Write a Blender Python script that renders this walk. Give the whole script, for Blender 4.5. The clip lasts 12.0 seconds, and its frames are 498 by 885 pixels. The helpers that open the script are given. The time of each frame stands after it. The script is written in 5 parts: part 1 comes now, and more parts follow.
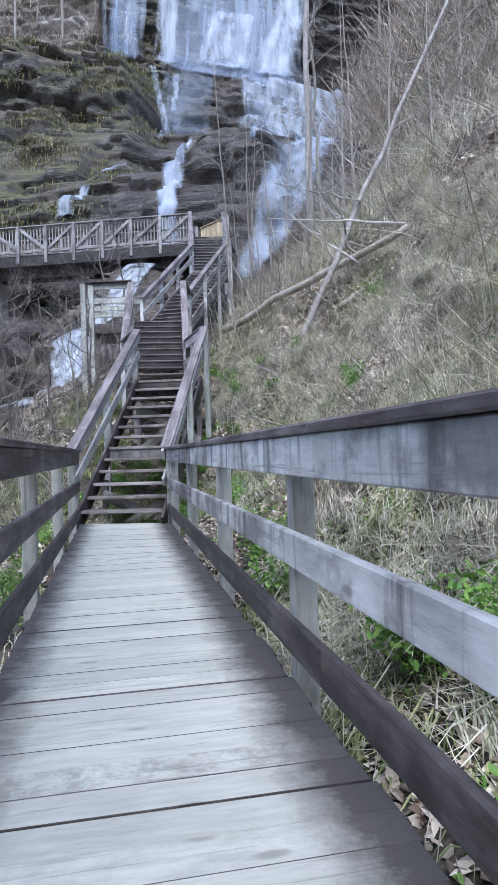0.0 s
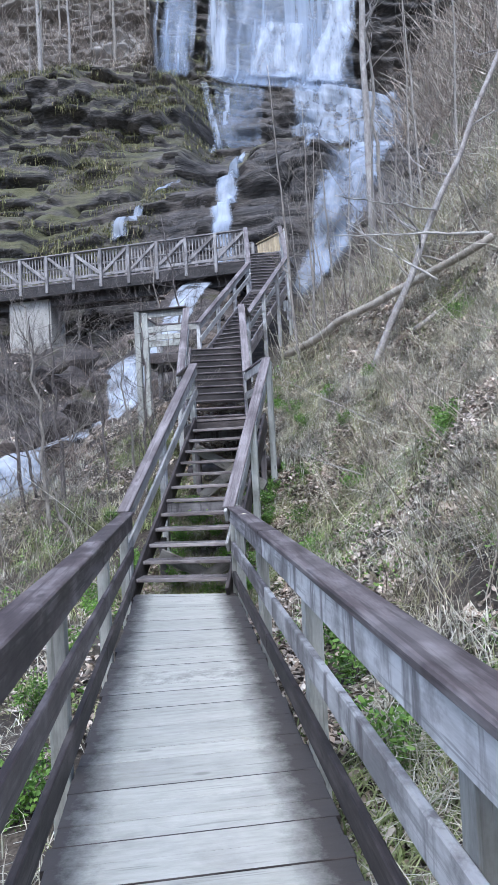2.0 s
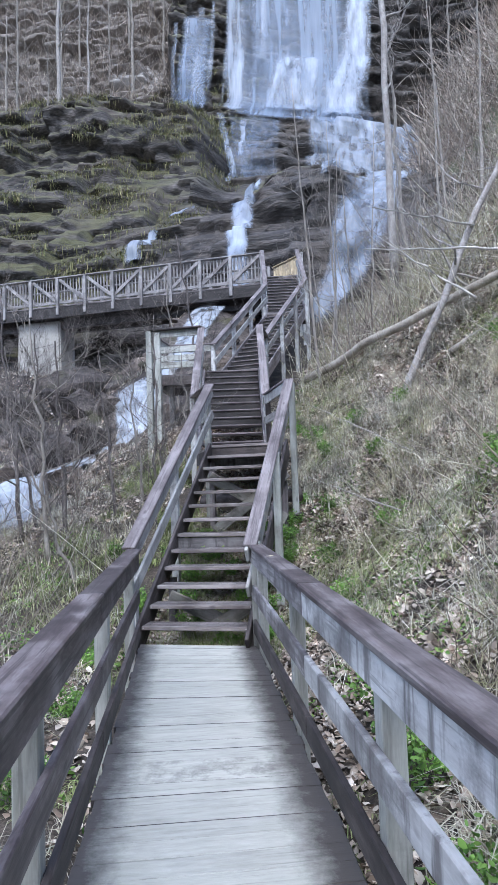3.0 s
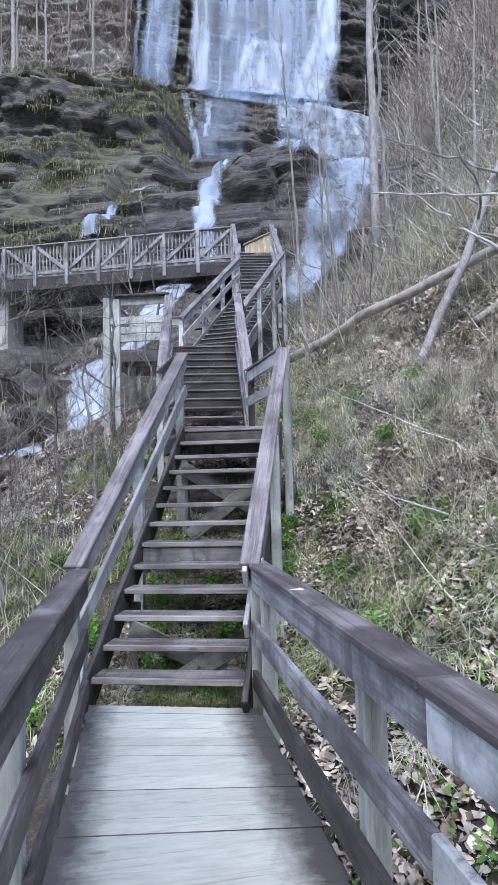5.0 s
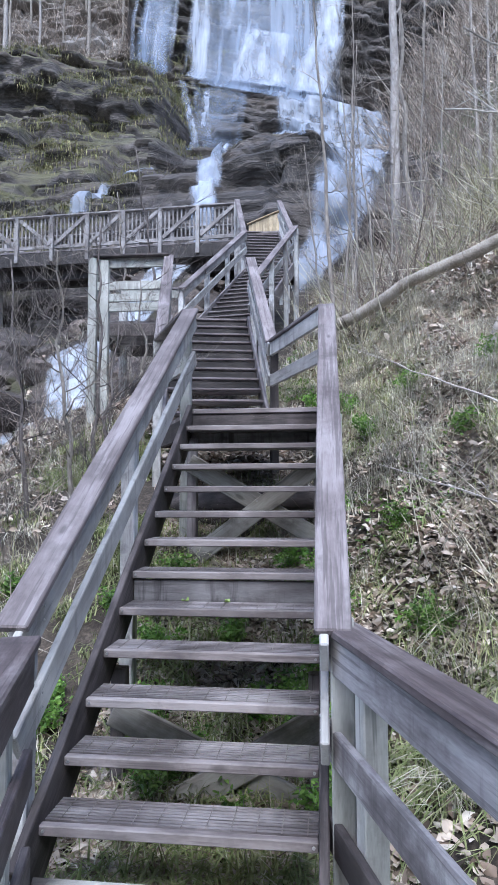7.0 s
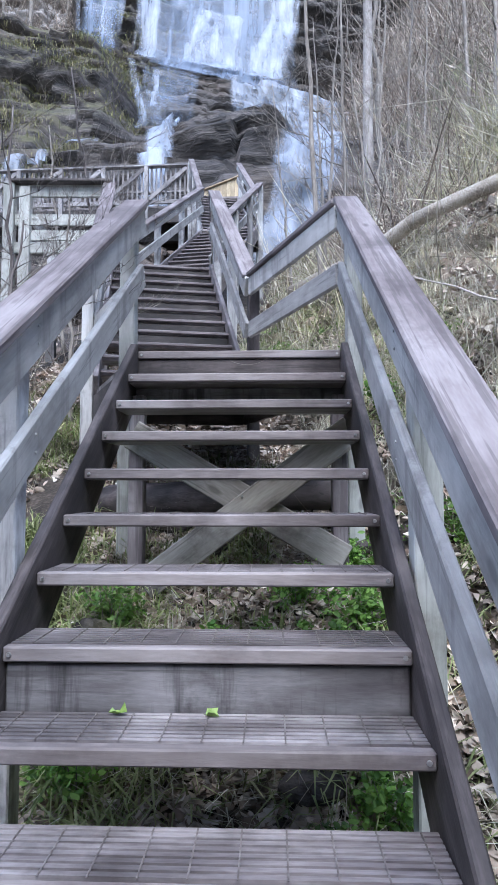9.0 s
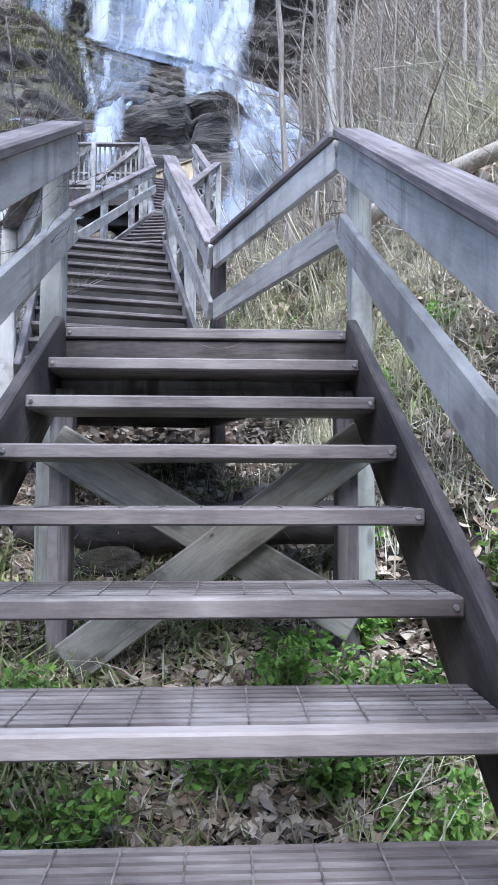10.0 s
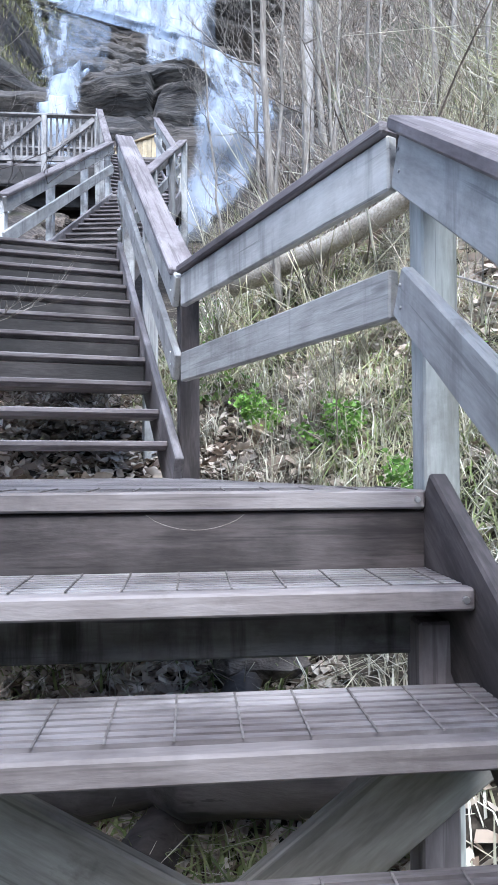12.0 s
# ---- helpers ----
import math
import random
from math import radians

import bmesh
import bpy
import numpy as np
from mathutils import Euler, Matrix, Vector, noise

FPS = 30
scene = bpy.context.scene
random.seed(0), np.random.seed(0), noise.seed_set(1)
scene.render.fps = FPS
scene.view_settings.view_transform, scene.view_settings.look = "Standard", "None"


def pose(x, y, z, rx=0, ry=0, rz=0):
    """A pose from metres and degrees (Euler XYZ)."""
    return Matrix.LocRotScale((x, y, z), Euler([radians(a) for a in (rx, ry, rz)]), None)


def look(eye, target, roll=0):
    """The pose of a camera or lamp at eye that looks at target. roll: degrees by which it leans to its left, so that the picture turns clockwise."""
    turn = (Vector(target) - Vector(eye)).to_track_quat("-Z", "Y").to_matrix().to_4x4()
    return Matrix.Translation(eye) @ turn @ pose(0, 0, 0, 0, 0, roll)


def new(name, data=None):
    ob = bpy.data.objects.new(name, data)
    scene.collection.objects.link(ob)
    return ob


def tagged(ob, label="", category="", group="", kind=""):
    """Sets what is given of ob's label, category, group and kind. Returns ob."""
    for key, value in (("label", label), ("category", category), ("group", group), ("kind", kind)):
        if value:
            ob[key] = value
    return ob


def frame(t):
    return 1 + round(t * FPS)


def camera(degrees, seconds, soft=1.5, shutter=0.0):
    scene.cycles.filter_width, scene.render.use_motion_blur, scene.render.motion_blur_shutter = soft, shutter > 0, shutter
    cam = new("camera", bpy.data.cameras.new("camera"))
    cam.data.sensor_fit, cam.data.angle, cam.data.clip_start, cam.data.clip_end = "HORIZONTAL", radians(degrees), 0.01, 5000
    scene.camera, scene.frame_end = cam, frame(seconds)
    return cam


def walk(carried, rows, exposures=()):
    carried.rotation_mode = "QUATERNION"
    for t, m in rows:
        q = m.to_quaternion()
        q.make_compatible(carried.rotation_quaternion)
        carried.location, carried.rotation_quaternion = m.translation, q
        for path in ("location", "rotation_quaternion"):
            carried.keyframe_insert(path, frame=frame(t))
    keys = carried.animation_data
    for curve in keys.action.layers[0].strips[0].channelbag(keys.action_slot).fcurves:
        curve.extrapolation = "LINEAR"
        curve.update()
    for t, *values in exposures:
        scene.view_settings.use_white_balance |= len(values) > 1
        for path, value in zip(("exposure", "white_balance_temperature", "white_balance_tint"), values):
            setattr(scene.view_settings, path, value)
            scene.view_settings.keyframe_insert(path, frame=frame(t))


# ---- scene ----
cam = camera(42.3, 12.0, soft=1.3)
PATH = [
    (0, (2.675, -1.931, 0.927), (2.468, 0.058, 0.956), -1.7),
    (0.5, (2.674, -1.672, 1.116), (2.424, 0.312, 1.134), -1.9),
    (1, (2.607, -1.435, 1.298), (2.303, 0.542, 1.318), -1.8),
    (1.5, (2.488, -1.209, 1.471), (2.132, 0.759, 1.496), -2.5),
    (2, (2.399, -0.836, 1.531), (2.013, 1.126, 1.594), -3.0),
    (2.5, (2.218, -0.387, 1.561), (1.81, 1.566, 1.692), -2.4),
    (3, (2.036, 0.071, 1.568), (1.63, 2.023, 1.721), -2.0),
    (5, (1.31, 1.986, 1.572), (1.034, 3.962, 1.71), -1.4),
    (5.5, (1.125, 2.514, 1.583), (0.874, 4.494, 1.713), -0.8),
    (6, (0.939, 2.976, 1.574), (0.694, 4.956, 1.71), -0.6),
    (6.5, (0.781, 3.506, 1.558), (0.542, 5.487, 1.694), -0.6),
    (6.7, (0.713, 3.72, 1.57), (0.47, 5.699, 1.719), -0.3),
    (8.3, (0.352, 5.276, 1.573), (0.172, 7.263, 1.712), 0.0),
    (8.5, (0.3, 5.546, 1.533), (0.142, 7.535, 1.672), -0.6),
    (9, (0.191, 6.114, 1.517), (0.119, 8.108, 1.662), 0.0),
    (9.5, (0.116, 6.632, 1.54), (0.151, 8.627, 1.685), -0.3),
    (10, (0.069, 7.12, 1.655), (0.15, 9.113, 1.793), 0.1),
    (10.5, (0.011, 7.436, 1.813), (0.114, 9.431, 1.913), -0.3),
    (11, (0.002, 7.752, 1.98), (0.139, 9.746, 2.044), 0.0),
    (11.5, (0.02, 8.033, 2.18), (0.191, 10.025, 2.232), -0.1),
    (12, (0.036, 8.311, 2.375), (0.221, 10.302, 2.443), -0.3),
]
walk(cam, [(t, look(eye, target, roll)) for t, eye, target, roll in PATH], exposures=[(0.0, 0.97, 5500, 9), (3.0, 1.0, 5500, 9), (6.5, 1.1, 5500, 10), (8.5, 1.25, 5500, 10), (12.0, 1.6, 5560, 6)])

# ---- world and light: a bright overcast spring day in a gorge ----
world = bpy.data.worlds.new("sky")
scene.world = world
world.use_nodes = True
wn = world.node_tree.nodes
sky = wn.new("ShaderNodeTexSky")
sky.sky_type = "NISHITA"
sky.sun_disc = False
sky.sun_elevation = radians(52)
sky.sun_rotation = radians(200)
sky.air_density = 1.0
sky.dust_density = 2.5
world.node_tree.links.new(sky.outputs[0], wn["Background"].inputs[0])
wn["Background"].inputs[1].default_value = 0.15
sun = new("sun", bpy.data.lights.new("sun", "SUN"))
sun.data.energy, sun.data.angle, sun.data.color = 1.5, radians(25), (1.0, 0.96, 0.9)
sun.matrix_world = look((6, -14, 26), (0, 4, 0))


# ---- materials ----
def link(m, a, b):
    m.node_tree.links.new(a, b)


def material(name, dark, mid, light, scale=(4, 4, 4), rough=0.8, bump=0.3, fine=60.0, coords="Object", spread=0.12, metallic=0.0, weight=0.45, relief=0.02):
    """A weathered surface: coarse stains, fine grain, bump, and a little change from piece to piece."""
    m = bpy.data.materials.new(name)
    m.use_nodes = True
    n = m.node_tree.nodes
    bsdf = n["Principled BSDF"]
    bsdf.inputs["Roughness"].default_value = rough
    bsdf.inputs["Metallic"].default_value = metallic
    tc = n.new("ShaderNodeTexCoord")
    info = n.new("ShaderNodeObjectInfo")
    shift = n.new("ShaderNodeVectorMath")
    shift.operation = "MULTIPLY_ADD"
    comb = n.new("ShaderNodeCombineXYZ")
    for k in range(3):
        link(m, info.outputs["Random"], comb.inputs[k])
    link(m, comb.outputs[0], shift.inputs[0])
    shift.inputs[1].default_value = (31, 17, 23)
    link(m, tc.outputs[coords], shift.inputs[2])
    mp = n.new("ShaderNodeMapping")
    mp.inputs["Scale"].default_value = scale
    link(m, shift.outputs[0], mp.inputs[0])
    coarse = n.new("ShaderNodeTexNoise")
    coarse.inputs["Scale"].default_value = 1.0
    coarse.inputs["Detail"].default_value = 6
    coarse.inputs["Roughness"].default_value = 0.6
    link(m, mp.outputs[0], coarse.inputs["Vector"])
    grain = n.new("ShaderNodeTexNoise")
    grain.inputs["Scale"].default_value = fine / max(scale)
    grain.inputs["Detail"].default_value = 4
    link(m, mp.outputs[0], grain.inputs["Vector"])
    mixv = n.new("ShaderNodeMath")
    mixv.operation = "MULTIPLY_ADD"
    mixv.inputs[1].default_value = weight
    link(m, grain.outputs[0], mixv.inputs[0])
    sc = n.new("ShaderNodeMath")
    sc.operation = "MULTIPLY"
    sc.inputs[1].default_value = 1.05 - weight
    link(m, coarse.outputs[0], sc.inputs[0])
    link(m, sc.outputs[0], mixv.inputs[2])
    ramp = n.new("ShaderNodeValToRGB")
    ramp.color_ramp.elements[0].position, ramp.color_ramp.elements[0].color = 0.36, (*dark, 1)
    ramp.color_ramp.elements[1].position, ramp.color_ramp.elements[1].color = 0.68, (*light, 1)
    e = ramp.color_ramp.elements.new(0.52)
    e.color = (*mid, 1)
    link(m, mixv.outputs[0], ramp.inputs[0])
    hsv = n.new("ShaderNodeHueSaturation")
    val = n.new("ShaderNodeMapRange")
    val.inputs["To Min"].default_value, val.inputs["To Max"].default_value = 1 - spread, 1 + spread
    link(m, info.outputs["Random"], val.inputs["Value"])
    link(m, val.outputs[0], hsv.inputs["Value"])
    link(m, ramp.outputs[0], hsv.inputs["Color"])
    link(m, hsv.outputs[0], bsdf.inputs["Base Color"])
    if bump:
        b = n.new("ShaderNodeBump")
        b.inputs["Strength"].default_value = bump
        b.inputs["Distance"].default_value = relief
        link(m, mixv.outputs[0], b.inputs["Height"])
        link(m, b.outputs[0], bsdf.inputs["Normal"])
    return m


def over(m, colour, mask, amount=1.0):
    """Lay a colour over the base colour of a material where the mask socket is 1."""
    n = m.node_tree.nodes
    bsdf = n["Principled BSDF"]
    old = bsdf.inputs["Base Color"].links[0].from_socket
    mix = n.new("ShaderNodeMix")
    mix.data_type = "RGBA"
    mul = n.new("ShaderNodeMath")
    mul.operation = "MULTIPLY"
    mul.inputs[1].default_value = amount
    link(m, mask, mul.inputs[0])
    link(m, mul.outputs[0], mix.inputs[0])
    link(m, old, mix.inputs[6])
    mix.inputs[7].default_value = (*colour, 1)
    link(m, mix.outputs[2], bsdf.inputs["Base Color"])


def node(m, kind, **values):
    x = m.node_tree.nodes.new(kind)
    for k, v in values.items():
        if k == "operation":
            x.operation = v
        else:
            x.inputs[k].default_value = v
    return x


def ranged(m, socket, lo, hi):
    r = node(m, "ShaderNodeMapRange", **{"From Min": lo, "From Max": hi})
    link(m, socket, r.inputs["Value"])
    return r.outputs[0]


WOOD_GRAIN = (1.5, 9, 9)


def wood(name, dark, mid, light, rough=0.75, spread=0.14, grain=WOOD_GRAIN, stain=(0.1, 0.09, 0.09), amount=0.55, patches=0.5, pale_amount=0.45, drips=0.0, lines=0.6):
    """Weathered timber: soft grain along the board, blotches and dark water stains."""
    m = material(name, dark, mid, light, grain, rough, 0.28, 110, spread=spread, weight=0.2)
    info = node(m, "ShaderNodeObjectInfo")
    geo = node(m, "ShaderNodeNewGeometry")
    spots = node(m, "ShaderNodeTexNoise", Scale=3.2, Detail=8.0, Roughness=0.68)
    link(m, geo.outputs["Position"], spots.inputs["Vector"])
    over(m, stain, ranged(m, spots.outputs[0], 0.53, 0.68), amount)
    pale = node(m, "ShaderNodeTexNoise", Scale=2.3, Detail=4.0)
    link(m, geo.outputs["Position"], pale.inputs["Vector"])
    over(m, tuple(min(1, c * 1.25 + 0.03) for c in light), ranged(m, pale.outputs[0], 0.53, 0.7), pale_amount)
    if drips:
        run_ = node(m, "ShaderNodeMapping")
        run_.inputs["Scale"].default_value = (7.0, 7.0, 0.7)
        link(m, geo.outputs["Position"], run_.inputs[0])
        drip = node(m, "ShaderNodeTexNoise", Scale=1.0, Detail=6.0, Roughness=0.65)
        link(m, run_.outputs[0], drip.inputs["Vector"])
        over(m, tuple(c * 0.9 for c in stain), ranged(m, drip.outputs[0], 0.53, 0.63), drips)
    # broad damp patches, then drying cracks and knots along the board
    wide = node(m, "ShaderNodeTexNoise", Scale=1.25, Detail=7.0, Roughness=0.62)
    shift = node(m, "ShaderNodeVectorMath", operation="MULTIPLY_ADD")
    tc = node(m, "ShaderNodeTexCoord")
    comb = node(m, "ShaderNodeCombineXYZ")
    for k in range(3):
        link(m, info.outputs["Random"], comb.inputs[k])
    link(m, comb.outputs[0], shift.inputs[0])
    shift.inputs[1].default_value = (13, 29, 7)
    link(m, geo.outputs["Position"], shift.inputs[2])
    link(m, shift.outputs[0], wide.inputs["Vector"])
    over(m, tuple(c * 0.8 for c in stain), ranged(m, wide.outputs[0], 0.52, 0.6), patches)
    near = node(m, "ShaderNodeVectorMath", operation="MULTIPLY_ADD")
    link(m, comb.outputs[0], near.inputs[0])
    near.inputs[1].default_value = (17, 5, 11)
    link(m, tc.outputs["Object"], near.inputs[2])
    lie = node(m, "ShaderNodeMapping")
    lie.inputs["Scale"].default_value = (1.1, 34, 34)
    link(m, near.outputs[0], lie.inputs[0])
    split = node(m, "ShaderNodeTexNoise", Scale=1.0, Detail=3.0, Roughness=0.7)
    link(m, lie.outputs[0], split.inputs["Vector"])
    over(m, tuple(c * 0.6 for c in dark), ranged(m, split.outputs[0], lines, lines + 0.06), 0.55)
    knot_map = node(m, "ShaderNodeMapping")
    knot_map.inputs["Scale"].default_value = (2.1, 5.5, 5.5)
    link(m, near.outputs[0], knot_map.inputs[0])
    knot = node(m, "ShaderNodeTexVoronoi", Scale=1.0)
    link(m, knot_map.outputs[0], knot.inputs["Vector"])
    over(m, tuple(c * 0.55 for c in dark), ranged(m, knot.outputs["Distance"], 0.12, 0.06), 0.7)
    return m


wood_grey = wood("weathered_wood", (0.36, 0.36, 0.36), (0.54, 0.54, 0.54), (0.68, 0.685, 0.69), stain=(0.12, 0.106, 0.108), amount=0.8, patches=0.62, drips=0.75)
wood_stained = wood("stained_rail_wood", (0.15, 0.136, 0.142), (0.31, 0.292, 0.3), (0.52, 0.508, 0.516), 0.7, stain=(0.07, 0.058, 0.062), amount=0.75, patches=0.6, drips=0.5, lines=0.53)
wood_cap = wood("worn_rail_wood", (0.125, 0.105, 0.109), (0.205, 0.18, 0.186), (0.3, 0.275, 0.283), 0.75, stain=(0.075, 0.062, 0.064), pale_amount=0.3, lines=0.52)
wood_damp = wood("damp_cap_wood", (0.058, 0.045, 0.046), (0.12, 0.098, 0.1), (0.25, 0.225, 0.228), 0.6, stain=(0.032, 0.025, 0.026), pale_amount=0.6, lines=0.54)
wood_pale = wood("pale_treated_wood", (0.24, 0.25, 0.23), (0.4, 0.41, 0.385), (0.55, 0.56, 0.54), stain=(0.16, 0.15, 0.13), patches=0.15, drips=0.45)
wood_rail = wood("stair_rail_wood", (0.25, 0.245, 0.24), (0.375, 0.37, 0.36), (0.5, 0.497, 0.487), stain=(0.17, 0.16, 0.155), amount=0.55, patches=0.25, drips=0.5)
wood_brace = wood("brace_wood", (0.17, 0.155, 0.14), (0.29, 0.273, 0.25), (0.43, 0.41, 0.385), stain=(0.07, 0.06, 0.055), amount=0.8)
# plain dark brown for joists, rims, stringers and bottom rails
wood_dark = wood("dark_brown_wood", (0.02, 0.016, 0.016), (0.054, 0.044, 0.043), (0.13, 0.11, 0.108), 0.7, stain=(0.014, 0.012, 0.012))
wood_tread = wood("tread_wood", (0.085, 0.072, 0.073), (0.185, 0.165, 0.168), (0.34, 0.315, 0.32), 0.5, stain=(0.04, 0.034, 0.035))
# near-black: shade between treads and under the bridge is put into this colour
wood_shade = wood("shade_black_wood", (0.012, 0.01, 0.01), (0.028, 0.024, 0.024), (0.06, 0.052, 0.052), 0.7, stain=(0.008, 0.007, 0.007))
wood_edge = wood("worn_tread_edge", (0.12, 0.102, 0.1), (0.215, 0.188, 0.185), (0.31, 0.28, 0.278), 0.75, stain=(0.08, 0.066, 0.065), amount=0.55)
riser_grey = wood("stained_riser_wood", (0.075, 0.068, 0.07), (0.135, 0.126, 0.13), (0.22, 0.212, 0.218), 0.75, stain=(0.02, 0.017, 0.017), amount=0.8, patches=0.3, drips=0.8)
wood_tan = wood("lit_yellow_wood", (0.33, 0.26, 0.16), (0.46, 0.375, 0.24), (0.57, 0.48, 0.33), 0.7, stain=(0.28, 0.22, 0.14), amount=0.35)
wood_deck = wood("deck_wood", (0.37, 0.37, 0.335), (0.435, 0.435, 0.395), (0.49, 0.49, 0.455), 0.9, 0.1, (5, 30, 30), stain=(0.27, 0.26, 0.25), amount=0.3, patches=0.12, pale_amount=0.12)
# the deck is worn pale along its middle and stained dark along both edges
tc = node(wood_deck, "ShaderNodeTexCoord")
sep = node(wood_deck, "ShaderNodeSeparateXYZ")
link(wood_deck, tc.outputs["Object"], sep.inputs[0])
ab = node(wood_deck, "ShaderNodeMath", operation="ABSOLUTE")
aside = node(wood_deck, "ShaderNodeMath", operation="ADD")
aside.inputs[1].default_value = 0.025
link(wood_deck, sep.outputs[0], aside.inputs[0])
link(wood_deck, aside.outputs[0], ab.inputs[0])
wob = node(wood_deck, "ShaderNodeTexNoise", Scale=5.0, Detail=10.0, Roughness=0.78)
geo = node(wood_deck, "ShaderNodeNewGeometry")
link(wood_deck, geo.outputs["Position"], wob.inputs["Vector"])
ws = node(wood_deck, "ShaderNodeMath", operation="MULTIPLY_ADD")
ws.inputs[1].default_value = 0.34
link(wood_deck, wob.outputs[0], ws.inputs[0])
link(wood_deck, ab.outputs[0], ws.inputs[2])
over(wood_deck, (0.055, 0.048, 0.047), ranged(wood_deck, ws.outputs[0], 0.52, 0.7), 0.95)

wood_bridge = wood("bridge_rail_wood", (0.16, 0.15, 0.15), (0.27, 0.257, 0.258), (0.38, 0.37, 0.37), stain=(0.1, 0.09, 0.09))
# a few planks lie in old damp stains of their own
some = node(wood_deck, "ShaderNodeObjectInfo")
blot = node(wood_deck, "ShaderNodeTexNoise", Scale=7.0, Detail=9.0, Roughness=0.75)
link(wood_deck, geo.outputs["Position"], blot.inputs["Vector"])
both = node(wood_deck, "ShaderNodeMath", operation="MULTIPLY")
link(wood_deck, ranged(wood_deck, some.outputs["Random"], 0.9, 0.94), both.inputs[0])
link(wood_deck, ranged(wood_deck, blot.outputs[0], 0.45, 0.6), both.inputs[1])
over(wood_deck, (0.13, 0.12, 0.115), both.outputs[0], 0.6)

bark = material("grey_bark", (0.13, 0.11, 0.095), (0.25, 0.225, 0.2), (0.4, 0.37, 0.34), (14, 14, 3), 0.9, 0.6, 60)
bark_log = material("log_bark", (0.16, 0.135, 0.11), (0.33, 0.295, 0.25), (0.5, 0.465, 0.42), (5, 5, 5), 0.9, 0.6, 60)
bark_lean = material("mottled_grey_bark", (0.17, 0.15, 0.14), (0.33, 0.305, 0.29), (0.5, 0.475, 0.455), (9, 9, 4), 0.9, 0.5, 60)
bark_dark = material("dark_sapling_bark", (0.05, 0.042, 0.04), (0.12, 0.104, 0.1), (0.24, 0.215, 0.205), (14, 14, 3), 0.9, 0.6, 60)
bark_pale = material("pale_bark", (0.27, 0.25, 0.23), (0.47, 0.45, 0.43), (0.62, 0.6, 0.58), (6, 6, 3), 0.9, 0.4, 60)
twig = material("dead_twig", (0.1, 0.085, 0.08), (0.2, 0.175, 0.165), (0.33, 0.3, 0.29), (3, 3, 3), 0.9, 0.0, 20)
concrete = material("pier_concrete", (0.24, 0.23, 0.21), (0.36, 0.345, 0.32), (0.46, 0.45, 0.43), (1.2, 1.2, 0.5), 0.9, 0.3, 30)
steel = material("bolt_steel", (0.3, 0.3, 0.3), (0.45, 0.45, 0.45), (0.6, 0.6, 0.6), (9, 9, 9), 0.45, 0.0, 40, metallic=0.8)


def island(name, colours, rough=0.85, translucent=0.0):
    """Small loose pieces in one mesh, each of a colour of its own from the list."""
    m = bpy.data.materials.new(name)
    m.use_nodes = True
    n = m.node_tree.nodes
    g = n.new("ShaderNodeNewGeometry")
    r = n.new("ShaderNodeValToRGB")
    r.color_ramp.interpolation = "LINEAR"
    for k, c in enumerate(colours):
        if k < 2:
            e = r.color_ramp.elements[k]
        else:
            e = r.color_ramp.elements.new(0.5)
        e.position = k / (len(colours) - 1)
        e.color = (*c, 1)
    for k, c in enumerate(colours):
        r.color_ramp.elements[k].position = k / (len(colours) - 1)
        r.color_ramp.elements[k].color = (*c, 1)
    link(m, g.outputs["Random Per Island"], r.inputs[0])
    b = n["Principled BSDF"]
    b.inputs["Roughness"].default_value = rough
    # old and fresh growth lie in patches, some bleached, some rotted dark
    age = node(m, "ShaderNodeTexNoise", Scale=2.6, Detail=5.0, Roughness=0.6)
    link(m, g.outputs["Position"], age.inputs["Vector"])
    tone = node(m, "ShaderNodeMapRange", **{"From Min": 0.36, "From Max": 0.64, "To Min": 0.5, "To Max": 1.8})
    link(m, age.outputs[0], tone.inputs["Value"])
    shade = n.new("ShaderNodeHueSaturation")
    link(m, tone.outputs[0], shade.inputs["Value"])
    link(m, r.outputs[0], shade.inputs["Color"])
    link(m, shade.outputs[0], b.inputs["Base Color"])
    if translucent:
        t = n.new("ShaderNodeBsdfTranslucent")
        link(m, shade.outputs[0], t.inputs[0])
        mix = n.new("ShaderNodeMixShader")
        mix.inputs[0].default_value = translucent
        link(m, b.outputs[0], mix.inputs[1])
        link(m, t.outputs[0], mix.inputs[2])
        link(m, mix.outputs[0], n["Material Output"].inputs[0])
    return m


leaf_dead = island("fallen_leaves", [(0.13, 0.095, 0.07), (0.33, 0.265, 0.215), (0.52, 0.46, 0.4), (0.22, 0.165, 0.13), (0.6, 0.55, 0.5), (0.3, 0.24, 0.19)])
grass_dry = island("dry_grass", [(0.35, 0.32, 0.25), (0.6, 0.57, 0.49), (0.3, 0.29, 0.19), (0.68, 0.66, 0.6), (0.46, 0.44, 0.34)], translucent=0.25)
grass_green = island("green_grass", [(0.13, 0.17, 0.06), (0.24, 0.28, 0.12), (0.36, 0.37, 0.2), (0.17, 0.21, 0.085)], translucent=0.3)
leaf_green = island("green_leaves", [(0.07, 0.15, 0.035), (0.15, 0.27, 0.055), (0.22, 0.36, 0.08), (0.1, 0.2, 0.045)], rough=0.6, translucent=0.3)
twig_mix = island("brush_twigs", [(0.08, 0.062, 0.05), (0.24, 0.2, 0.165), (0.46, 0.41, 0.36), (0.1, 0.075, 0.06), (0.34, 0.28, 0.23)])
olive_twig = island("olive_twigs", [(0.2, 0.18, 0.1), (0.36, 0.35, 0.22), (0.52, 0.49, 0.38), (0.22, 0.18, 0.13), (0.3, 0.31, 0.16)])
